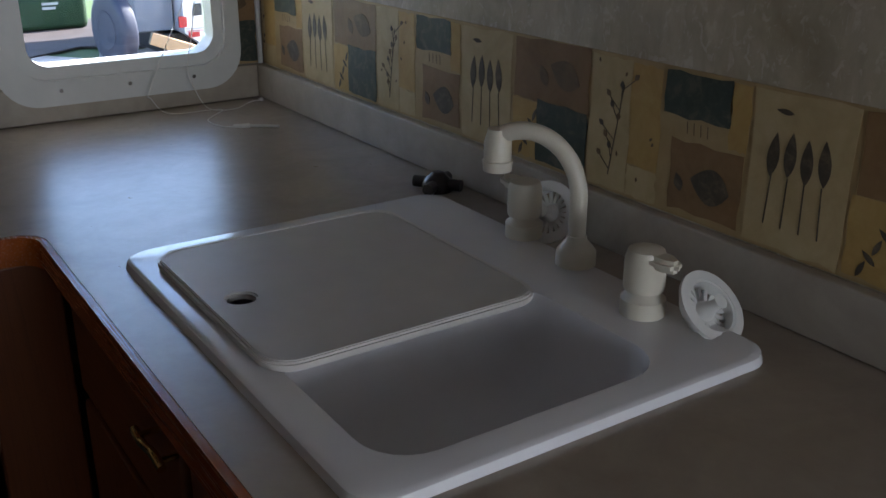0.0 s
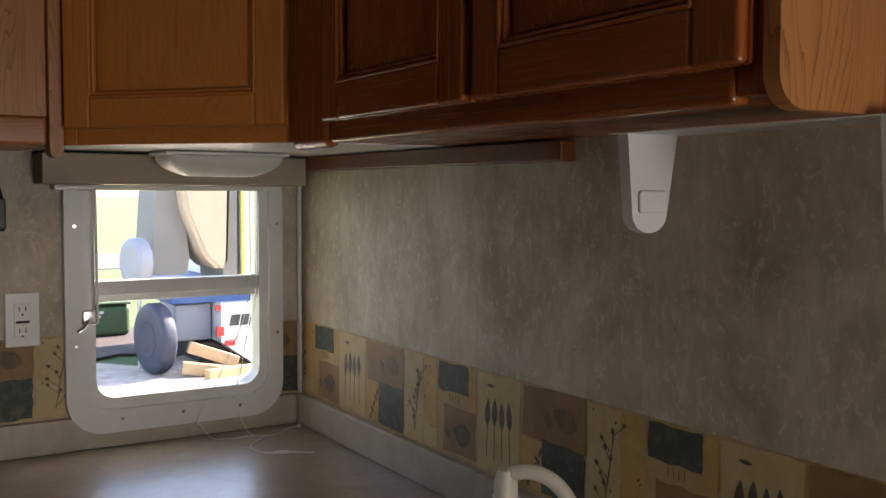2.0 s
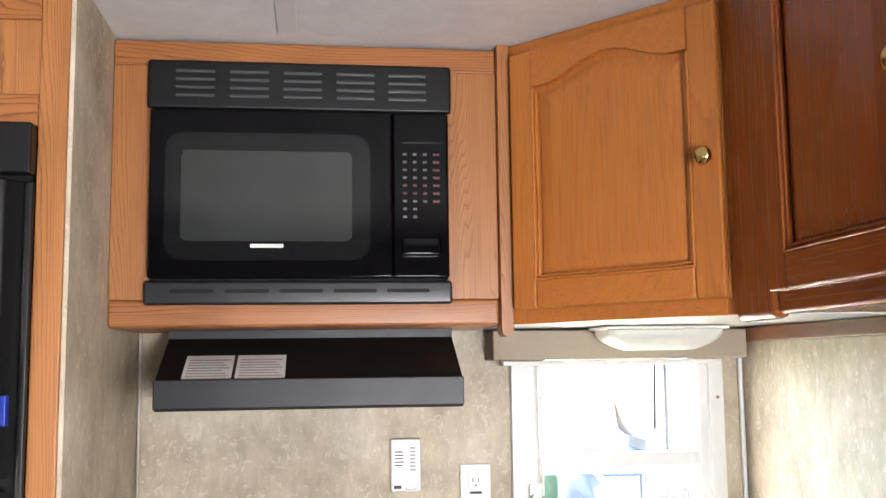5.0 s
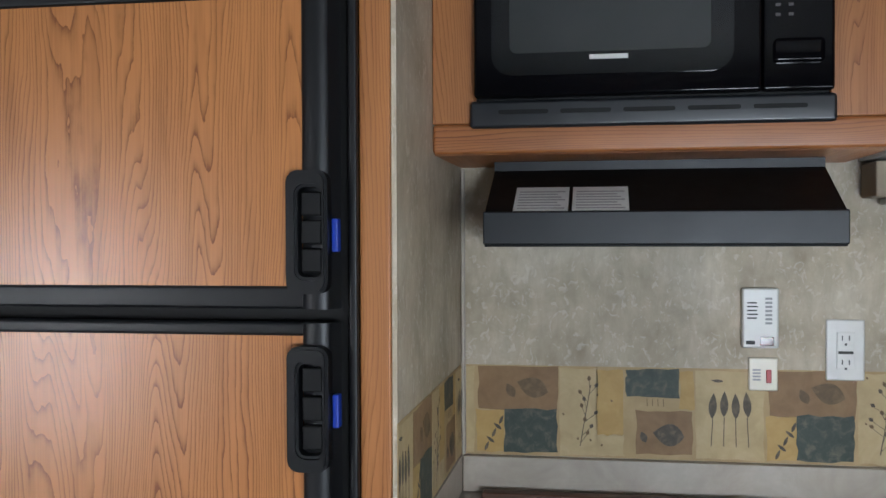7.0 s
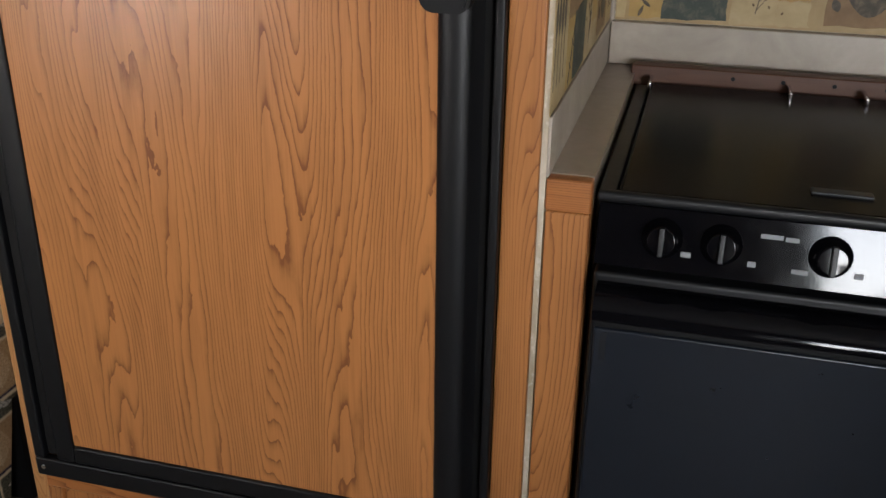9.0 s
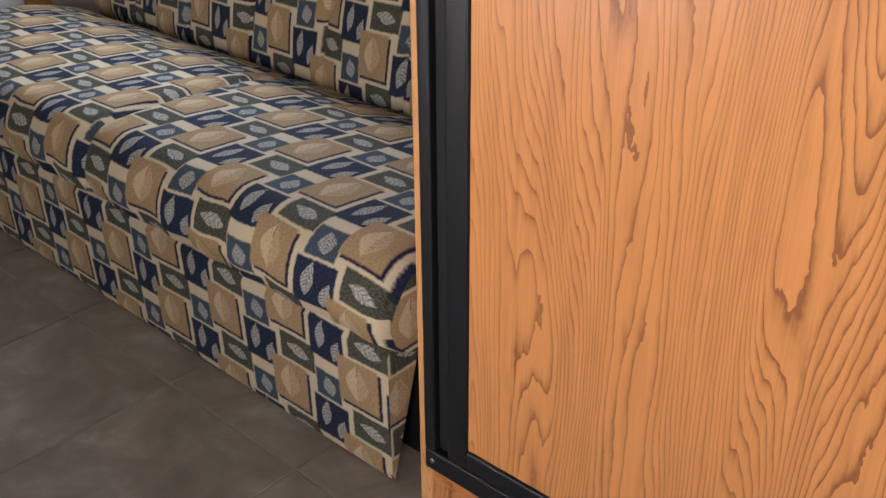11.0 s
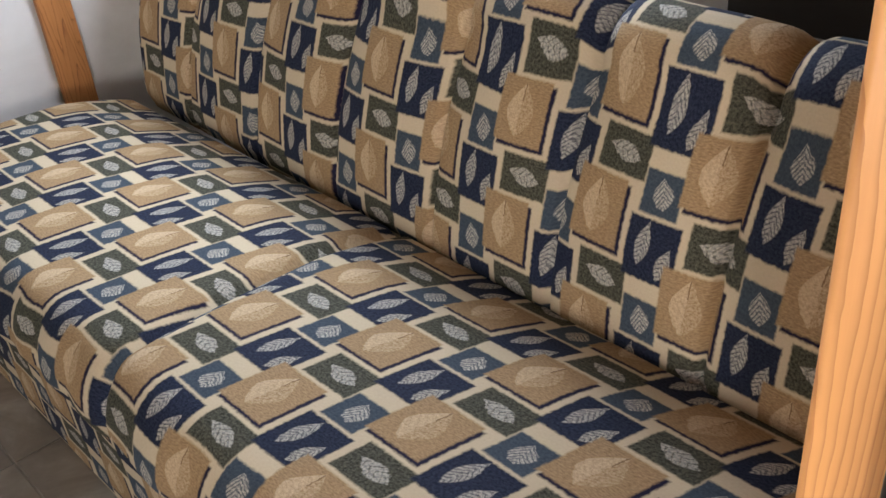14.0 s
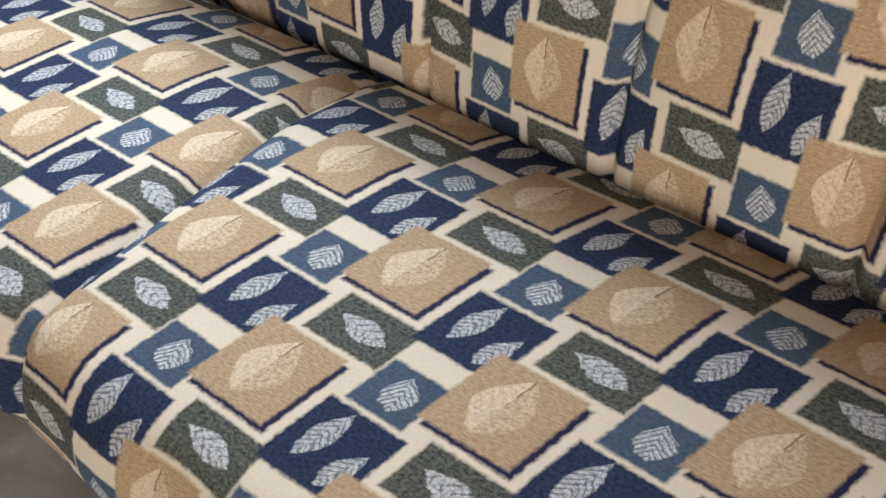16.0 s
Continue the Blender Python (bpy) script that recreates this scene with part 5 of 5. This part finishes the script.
    vein = t.m("GREATER_THAN", t.m("SINE", t.m("MULTIPLY", t.m("ADD", yr, t.m("ABSOLUTE", xr)), 900.0)), -0.35)
    col = t.mix(t.m("MULTIPLY", b, t.m("MULTIPLY_ADD", vein, 0.7, 0.3)), col, pale)
    col = t.mix(rect(ln, 0.095, 0.087), col, navy)
    col = t.mix(hatch(*blade(ln, -0.016, 0.008, 0.027, 0.066, -0.18)), col, pale)
    col = t.mix(hatch(*blade(ln, 0.026, -0.012, 0.025, 0.052, -0.32)), col, pale)
    col = t.mix(rect(lt, 0.102, 0.100, 0.008, -0.006), col, (0.013, 0.011, 0.028))
    col = t.mix(rect(lt, 0.102, 0.100), col, tan)
    b, xr, yr = blade(lt, -0.002, 0.002, 0.056, 0.082, -0.04)
    light_tan = t.mix(t.m("MULTIPLY_ADD", fleck, 3.0, -1.0), (0.28, 0.18, 0.088), (0.54, 0.39, 0.23))
    col = t.mix(b, col, light_tan)
    half = t.m("MULTIPLY", b, t.m("LESS_THAN", xr, 0.0))
    col = t.mix(t.m("MULTIPLY", half, t.m("MULTIPLY", fleck, 0.8)), col, (0.62, 0.47, 0.30))
    stem = t.m("MULTIPLY", t.m("LESS_THAN", t.m("ABSOLUTE", xr), 0.0011), t.m("GREATER_THAN", yr, 0.014))
    ribs = t.m("LESS_THAN", t.m("ABSOLUTE", t.m("SINE", t.m("MULTIPLY", t.m("SUBTRACT", yr, t.m("ABSOLUTE", xr)), 230.0))), 0.11)
    col = t.mix(t.m("MULTIPLY", b, t.m("MAXIMUM", t.m("MULTIPLY", ribs, 0.28), t.m("MULTIPLY", stem, 0.8))), col, (0.17, 0.10, 0.045))
    relief = t.m("ADD", weave, t.m("MULTIPLY", fleck, 0.6))
    m = t.fin(col, 0.8, bump=relief, strength=0.45, dist=0.0012, spec=0.12)
    return m


FABRIC = fabric()
SOFA0, SOFA1 = -4.31, -2.335
SEAM = -3.245


def swept(xs, profile, shape, uv):
    """A cushion: a profile of (y, z) carried along x; shape(x, k, y, z) moves points, uv(x, s) gives the cloth's place."""
    bm = bmesh.new()
    lay = bm.loops.layers.uv.new("cloth")
    s = [0.0]
    for (ya, za), (yb, zb_) in zip(profile, profile[1:]):
        s.append(s[-1] + math.hypot(yb - ya, zb_ - za))
    grid = [[bm.verts.new(shape(x, k, y, z)) for k, (y, z) in enumerate(profile)] for x in xs]
    for i in range(len(xs) - 1):
        for k in range(len(profile) - 1):
            f = bm.faces.new((grid[i][k], grid[i][k + 1], grid[i + 1][k + 1], grid[i + 1][k]))
            mid = (xs[i] + xs[i + 1]) / 2
            for lp, (x, kk) in zip(f.loops, ((xs[i], k), (xs[i], k + 1), (xs[i + 1], k + 1), (xs[i + 1], k))):
                lp[lay].uv = uv(x, s[kk], mid)
    for row, flip in ((grid[0], False), (grid[-1], True)):
        f = bm.faces.new(row if not flip else row[::-1])
        for lp in f.loops:
            lp[lay].uv = (lp.vert.co.y + 0.35, lp.vert.co.z)
    bmesh.ops.recalc_face_normals(bm, faces=bm.faces)
    return bm


def lin(a, b, n):
    return [a + (b - a) * k / n for k in range(n + 1)]


sofa = thing("sofa", (-3.3, -0.05, 0), "fold-down sofa in tan, navy and green leaf-block upholstery", "sofa")
# seat: underside front, round front edge, nearly flat top, crease
seat_prof = [(0.10, 0.30), (-0.36, 0.30), (-0.395, 0.31), (-0.425, 0.335), (-0.438, 0.37)]
seat_prof += [(-0.438 + 0.085 * (1 - math.cos(a)), 0.37 + 0.112 * math.sin(a)) for a in (math.pi / 2 * k / 8 for k in range(1, 9))]
seat_prof += [(y, 0.482 + 0.006 * math.sin(math.pi * (y + 0.35) / 0.35) if y < 0 else 0.482 - 0.028 * (y / 0.12) ** 1.3) for y in lin(-0.32, 0.12, 16)]
seat_prof += [(0.150, 0.446), (0.180, 0.435), (0.195, 0.41), (0.195, 0.32)]
arc = 0.0
for (ya, za), (yb, zb_) in zip(seat_prof, seat_prof[1:]):
    arc += math.hypot(yb - ya, zb_ - za)
    if abs(yb + 0.32) < 1e-6 or (yb > -0.3205 and ya < -0.3205):
        S_TOP = arc
        break


def seat_shape(x, k, y, z):
    d = abs(x - SEAM)
    tuck = math.exp(-(d / 0.016) ** 2) * 0.014
    e = min(x - SOFA0, SOFA1 - x)
    r = 0.05
    edge = 0.0 if e > r else r - math.sqrt(max(r * r - (r - e) ** 2, 0))
    n = noise.noise((x * 3.1, y * 4.0, z * 3)) * 0.006
    front = max(0.0, min(1.0, (-0.33 - y) / 0.08))
    puck = 0.004 * math.sin(x * 43 + 2 * math.sin(x * 9)) * front
    top = 1.0 if z > 0.43 else 0.0
    return (x, y + puck + (tuck + edge * 0.6) * front, z - (tuck + edge * 0.7) * (1 if z > 0.4 else 0.2) + n * top)


def seat_uv(x, s, mid):
    v = -0.32 + (s - S_TOP)
    u = x - 0.23 * (max(v, -0.34) + 0.228)
    return (u, v) if mid > SEAM else (u - 0.062, v - 0.013)


xs = sorted(set([round(a, 4) for a in lin(SOFA0, SOFA0 + 0.05, 6) + lin(SOFA0 + 0.05, SEAM - 0.05, 44) + lin(SEAM - 0.05, SEAM + 0.05, 14) + lin(SEAM + 0.05, SOFA1 - 0.05, 44) + lin(SOFA1 - 0.05, SOFA1, 7)]))
part("seat", swept(xs, seat_prof, seat_shape, seat_uv), FABRIC, sofa, "padded seat in leaf-block upholstery")

# backrest: leans back, rolls over at the top, pinched into upright channels
SEAMS = [-4.03, -3.74, -3.45, -3.16, -2.875, -2.585, -2.34]
lean = 0.40
back_prof = [(0.23, 0.36), (0.185, 0.40), (0.170, 0.44)]
back_prof += [(0.172 + lean * (z - 0.47) - 0.020 * math.sin(math.pi * min((z - 0.47) / 0.36, 1.0)), z) for z in lin(0.47, 0.81, 14)]
yt, ztp = back_prof[-1]
back_prof += [(yt + 0.075 * (1 - math.cos(a)), ztp + 0.075 * math.sin(a)) for a in (math.pi * k / 12 for k in range(1, 13))]
back_prof += [(yt + 0.16, ztp - 0.1), (yt + 0.10, 0.40)]


def back_shape(x, k, y, z):
    d = min(abs(x - s) for s in SEAMS)
    f = max(0.0, min(1.0, (z - 0.45) / 0.3))
    bulge = 0.028 * (1 - math.exp(-(d / 0.045) ** 1.2)) * f + 0.014 * (1 - math.exp(-(d / 0.007) ** 2))
    wr = noise.noise((x * 9, z * 9, 3.3)) * 0.006 * f
    e = min(x - SOFA0, SOFA1 - x)
    edge = 0.03 * math.exp(-(e / 0.03) ** 2)
    y += 0.004 + 0.035 * (-2.5 - x)
    return (x, y - bulge + wr + edge, z + (bulge * 0.45 if z > ztp - 0.02 else 0.0) - 0.014 * math.exp(-(d / 0.02) ** 2) * (1 if z > ztp - 0.02 else 0))


S_B = math.hypot(0.055, 0.04) + math.hypot(0.017, 0.04) + 0.03


def back_uv(x, s, mid):
    return ((x + 2.75) * 1.12 - 2.730, (s - S_B - 0.114) * 0.93 - 0.228)


xs = sorted(set([round(a, 4) for a in lin(SOFA0, SOFA1, 150)] + [round(s + dd, 4) for s in SEAMS for dd in (-0.018, -0.010, -0.006, -0.003, 0, 0.003, 0.006, 0.010, 0.018)]))
part("backrest", swept(xs, back_prof, back_shape, back_uv), FABRIC, sofa, "channelled backrest in leaf-block upholstery")
base_prof = [(-0.380, 0.004), (-0.385, 0.02), (-0.388, 0.28), (-0.375, 0.297), (-0.30, 0.299)]
part("base", swept(lin(SOFA0 + 0.01, SOFA1 - 0.035, 40), base_prof, lambda x, k, y, z: (x, y + 0.003 * math.sin(x * 21) * (z > 0.2), z), lambda x, s, mid: (x + 0.06, s)), FABRIC, sofa, "upholstered base panel")
part("base_end", cbox(SOFA0 - 0.025, SOFA0 + 0.006, -0.375, 0.15, 0.0, 0.30, 0.004), OAK_Z, sofa, "oak end board")
part("frame", cbox(SOFA0 + 0.02, SOFA1 - 0.05, -0.29, 0.16, 0.0, 0.296), BLACK_MATT, sofa, "dark frame under the seat")

post = structure("wall_batten", cbox(-4.420, -4.402, 0.066, 0.152, 0.0, CEIL_Z - 0.002, 0.004), OAK_Z, "oak batten on the wall at the sofa's end", "trim")
# dark panel fills the dark area above the backrest's right end
DARK_PANEL = plain("dark_brown_panel", (0.022, 0.018, 0.015), 0.7)
shade = thing("dark_wall_panel", (-2.4, 0.6, 0.95), "dark brown panel with an oak rail on the wall behind the sofa", "blind")
part("cloth", cbox(-2.84, -2.10, 0.585, 0.618, 0.80, 1.50, 0.003), DARK_PANEL, shade)
part("head_rail", cbox(-2.85, -2.10, 0.56, 0.618, 1.502, 1.56, 0.004), OAK_X, shade, "oak head rail")

# ---------- outside ----------
GZ = -0.75
GRASS = mottled("lawn_grass", (0.022, 0.050, 0.007), (0.045, 0.088, 0.013), (0.075, 0.125, 0.022), 0.9, 3.0, (1, 1, 1), 0.6)
GRAVEL = mottled("gravel", (0.26, 0.20, 0.16), (0.42, 0.36, 0.30), (0.54, 0.48, 0.42), 0.9, 5.0, (1, 1, 1), 0.8)
RUBBER = plain("navy_tyre_cover", (0.016, 0.022, 0.045), 0.6)
COVER_GREY = plain("grey_vinyl_cover", (0.22, 0.24, 0.28), 0.5)
WHITE_BODY = plain("white_trailer_skin", (0.72, 0.72, 0.72), 0.3)
CANVAS = plain("beige_canvas", (0.44, 0.37, 0.27), 0.85, scale=6)
GREY_CANVAS = plain("grey_canvas", (0.20, 0.19, 0.18), 0.85, scale=6)
TARP_BLUE = plain("blue_tarp", (0.03, 0.08, 0.22), 0.6, scale=8)
LUMBER = oak("weathered_lumber", (0.40, 0.28, 0.16), (0.22, 0.14, 0.07), "x", 0.7)
STEEL = plain("galvanised_steel", (0.40, 0.41, 0.42), 0.4, 0.8)

bm = bmesh.new()
bmesh.ops.create_grid(bm, x_segments=2, y_segments=2, size=400, matrix=Matrix.Translation((0, 0, GZ)))
structure("ground", bm, GRASS, "sunlit green lawn", "ground")
o = [(-3.0 + 9 * k / 12, 4.0 + 0.5 * math.sin(k * 1.7)) for k in range(13)] + [(6 - 9 * k / 12, 10.6 + 0.5 * math.sin(k * 2.3)) for k in range(13)]
structure("gravel_bed", slab(bmesh.new(), o, GZ + 0.005, GZ + 0.02), GRAVEL, "pale gravel pitch", "ground")
o = [(-3.0 + 9 * k / 12, 10.9 + 0.25 * math.sin(k * 2.9)) for k in range(13)] + [(6 - 9 * k / 12, 13.6 + 0.3 * math.sin(k * 2.3)) for k in range(13)]
structure("mulch_bed", slab(bmesh.new(), o, GZ + 0.021, GZ + 0.04), mottled("bark_mulch", (0.014, 0.010, 0.010), (0.035, 0.025, 0.024), (0.08, 0.06, 0.058), 0.9, 9.0, (1, 1, 1), 0.9), "purple-brown bark mulch bed", "ground")
structure("road", cbox(-60, 60, 26, 33, GZ + 0.004, GZ + 0.02), plain("asphalt", (0.055, 0.055, 0.056), 0.85), "grey asphalt road beyond the lawn", "road")


def tyre(name, at, r, axis, mat, label, hub=True):
    t = thing(name, (at[0], at[1], at[2] - r), label, "wheel")
    prof = [(r * 0.55, -0.10), (r * 0.80, -0.105), (r * 0.95, -0.085), (r, -0.05), (r, 0.05), (r * 0.95, 0.085), (r * 0.80, 0.105), (r * 0.55, 0.10)]
    part("tyre", lathe(bmesh.new(), prof, at, axis, 36), mat, t)
    if hub:
        part("rim", lathe(bmesh.new(), [(r * 0.54, 0.085), (r * 0.50, 0.108), (r * 0.30, 0.09), (r * 0.12, 0.11)], at, axis, 24), RUBBER, t, "dark cover face")
    return t


tyre("spare_wheel", (2.28, 9.55, -0.30), 0.43, (-0.985, -0.18, 0.0), RUBBER, "dark spare wheel standing on the gravel")
tyre("spare_wheel", (2.16, 9.9, 0.60), 0.30, (-0.985, -0.2, 0.0), COVER_GREY, "spare wheel in a grey vinyl cover", hub=False)
part("stand_post", cyl(bmesh.new(), (2.20, 9.95, GZ + 0.02), (2.20, 9.95, 0.42), 0.025, 0.025, 10), STEEL, bpy.data.objects["spare_wheel.001"], "steel post")

camper = thing("tent_trailer", (3.6, 10.5, GZ), "white folding tent trailer with a beige canvas roof", "trailer")
bm = bmesh.new()
slab(bm, [(3.12, 0.07), (3.12, -0.42), (3.55, -0.78 + 0.05), (5.2, -0.70), (5.2, 0.07)], 9.6, 12.0, "y")
part("body", bm, WHITE_BODY, camper, "white lower body")
part("tail_light", cbox(3.16, 3.30, 9.585, 9.599, -0.47, -0.41, 0.004), RED_PLASTIC, camper, "red marker light")
part("tail_light", cbox(3.06, 3.16, 9.60, 9.64, -0.35, -0.22, 0.004), RED_PLASTIC, camper, "red tail light")
part("tail_light", cbox(3.05, 3.12, 9.60, 9.64, -0.02, 0.05, 0.004), RED_PLASTIC, camper, "red marker light")
part("stripe", cbox(3.14, 5.1, 9.590, 9.5995, -0.375, -0.365), GREY_INK, camper)
part("stripe", cbox(3.14, 5.1, 9.590, 9.5995, -0.400, -0.393), RED_PLASTIC, camper)
for x0, x1 in ((3.22, 3.34), (3.36, 3.46), (3.48, 3.60)):
    part("lettering_bar", slab(bmesh.new(), [(x0, -0.22), (x1, -0.22), (x1 + 0.03, -0.08), (x0 + 0.03, -0.08)], 9.588, 9.599, "y"), INK, camper)
part("roof_wall", cbox(3.45, 5.2, 9.7, 12.0, 0.29, 2.4, 0.02), WHITE_BODY, camper, "white upper wall")
part("lift_post", cbox(3.40, 3.44, 9.62, 9.66, 0.3, 2.4), plain("yellow_post", (0.5, 0.42, 0.08), 0.5), camper)
part("middle", cbox(2.55, 5.2, 9.8, 12.0, 0.06, 0.30, 0.02), TARP_BLUE, camper, "blue folded canvas")
bm = bmesh.new()
slab(bm, [(2.62, 1.9), (2.72, 1.2), (2.95, 0.65), (3.15, 0.46), (3.26, 0.55), (3.30, 1.9)], 9.7, 10.6, "y")
bmesh.ops.bevel(bm, geom=list(bm.edges), offset=0.05, segments=3, affect="EDGES")
part("canvas", bm, CANVAS, camper, "beige canvas tent wall")
bm = bmesh.new()
slab(bm, [(2.36, 0.42), (2.46, 1.9), (2.70, 1.9), (2.85, 0.62), (2.80, 0.42)], 10.0, 10.8, "y")
part("canvas", bm, GREY_CANVAS, camper, "grey canvas tent wall")
part("canvas", cbox(3.20, 3.40, 9.75, 10.7, 0.32, 1.9, 0.03), GREY_CANVAS, camper, "grey canvas flap")
part("chassis", cbox(2.95, 5.2, 9.9, 11.8, -0.72, -0.45, 0.01), GREY_STEEL, camper)
part("front_box", cbox(2.62, 3.10, 9.9, 10.6, -0.42, 0.05, 0.03), COVER_GREY, camper, "grey front box")
part("support", cbox(4.2, 4.4, 10.4, 10.6, GZ + 0.02, -0.70), STEEL, camper)
for p0, p1 in (((2.62, 9.35, -0.40), (3.20, 9.25, -0.62)), ((2.50, 9.2, -0.62), (3.1, 9.0, -0.71)), ((2.70, 8.9, -0.69), (3.5, 9.1, -0.70))):
    t = thing("timber_block", (p0[0], p0[1], GZ), "weathered timber beam lying by the trailer", "timber", "timber beams")
    d = Vector(p1) - Vector(p0)
    m = Matrix.Translation((Vector(p0) + Vector(p1)) / 2) @ d.to_track_quat("X", "Z").to_matrix().to_4x4()
    part("beam", moved(cbox(-d.length / 2, d.length / 2, -0.06, 0.06, -0.07, 0.07, 0.008), m), LUMBER, t)
# added block whose dark green stands for lawn in shadow
lawn_block = thing("dark_lawn_block", (1.6, 13.0, GZ + 0.04), "dark green block with pale bars, standing for shadowed lawn", "storage bin")
LAWN_SHADE = plain("shaded_lawn_green", (0.014, 0.060, 0.016), 0.7, vary=0.3, scale=9)
part("body", cbox(-1.2, 2.80, 12.75, 13.4, GZ + 0.04, -0.24, 0.08), LAWN_SHADE, lawn_block)
part("lid", cbox(-1.2, 2.80, 12.75, 13.4, -0.239, -0.20, 0.015), LAWN_SHADE, lawn_block)
for z, w in ((-0.36, 0.22), (-0.42, 0.18)):
    part("lettering_bar", cbox(2.18, 2.18 + w, 12.742, 12.749, z, z + 0.035), PAPER, lawn_block)
car = thing("parked_car", (1.5, 28, GZ), "dark blue car parked on the far road", "car")
part("body", cbox(0.2, 4.4, 27.4, 29.0, GZ + 0.3, GZ + 0.85, 0.15), TARP_BLUE, car)
part("cabin", cbox(1.0, 3.4, 27.5, 28.9, GZ + 0.8, GZ + 1.35, 0.2), DARK_GLASS, car)
for x in (1.0, 3.5):
    part("wheel", cyl(bmesh.new(), (x, 27.38, GZ + 0.32), (x, 27.6, GZ + 0.32), 0.32), RUBBER, car)

# ---------- floor tiles ----------
TILE = mottled("stone_vinyl_tile", (0.17, 0.14, 0.105), (0.28, 0.235, 0.185), (0.46, 0.40, 0.32), 0.34, 6.0, (1, 1, 1), 0.03)
P = 0.405
bm = cbox(-P / 2 + 0.002, P / 2 - 0.002, -P / 2 + 0.002, P / 2 - 0.002, -0.003, 0.0, 0.001, seg=1)
me = bpy.data.meshes.new("tile")
bm.to_mesh(me)
bm.free()
me.materials.append(TILE)
for i in range(11):
    for j in range(9):
        x, y = -3.345 + P / 2 + (i - 2) * P, -0.48 - P / 2 + (j - 6) * P
        if x - P / 2 < -4.42 or x + P / 2 > 0.0 or y - P / 2 < -3.3 or y + P / 2 > 0.62:
            continue
        ob = new("tile", me)
        ob.location = (x, y, 0)
        ob.parent = floor
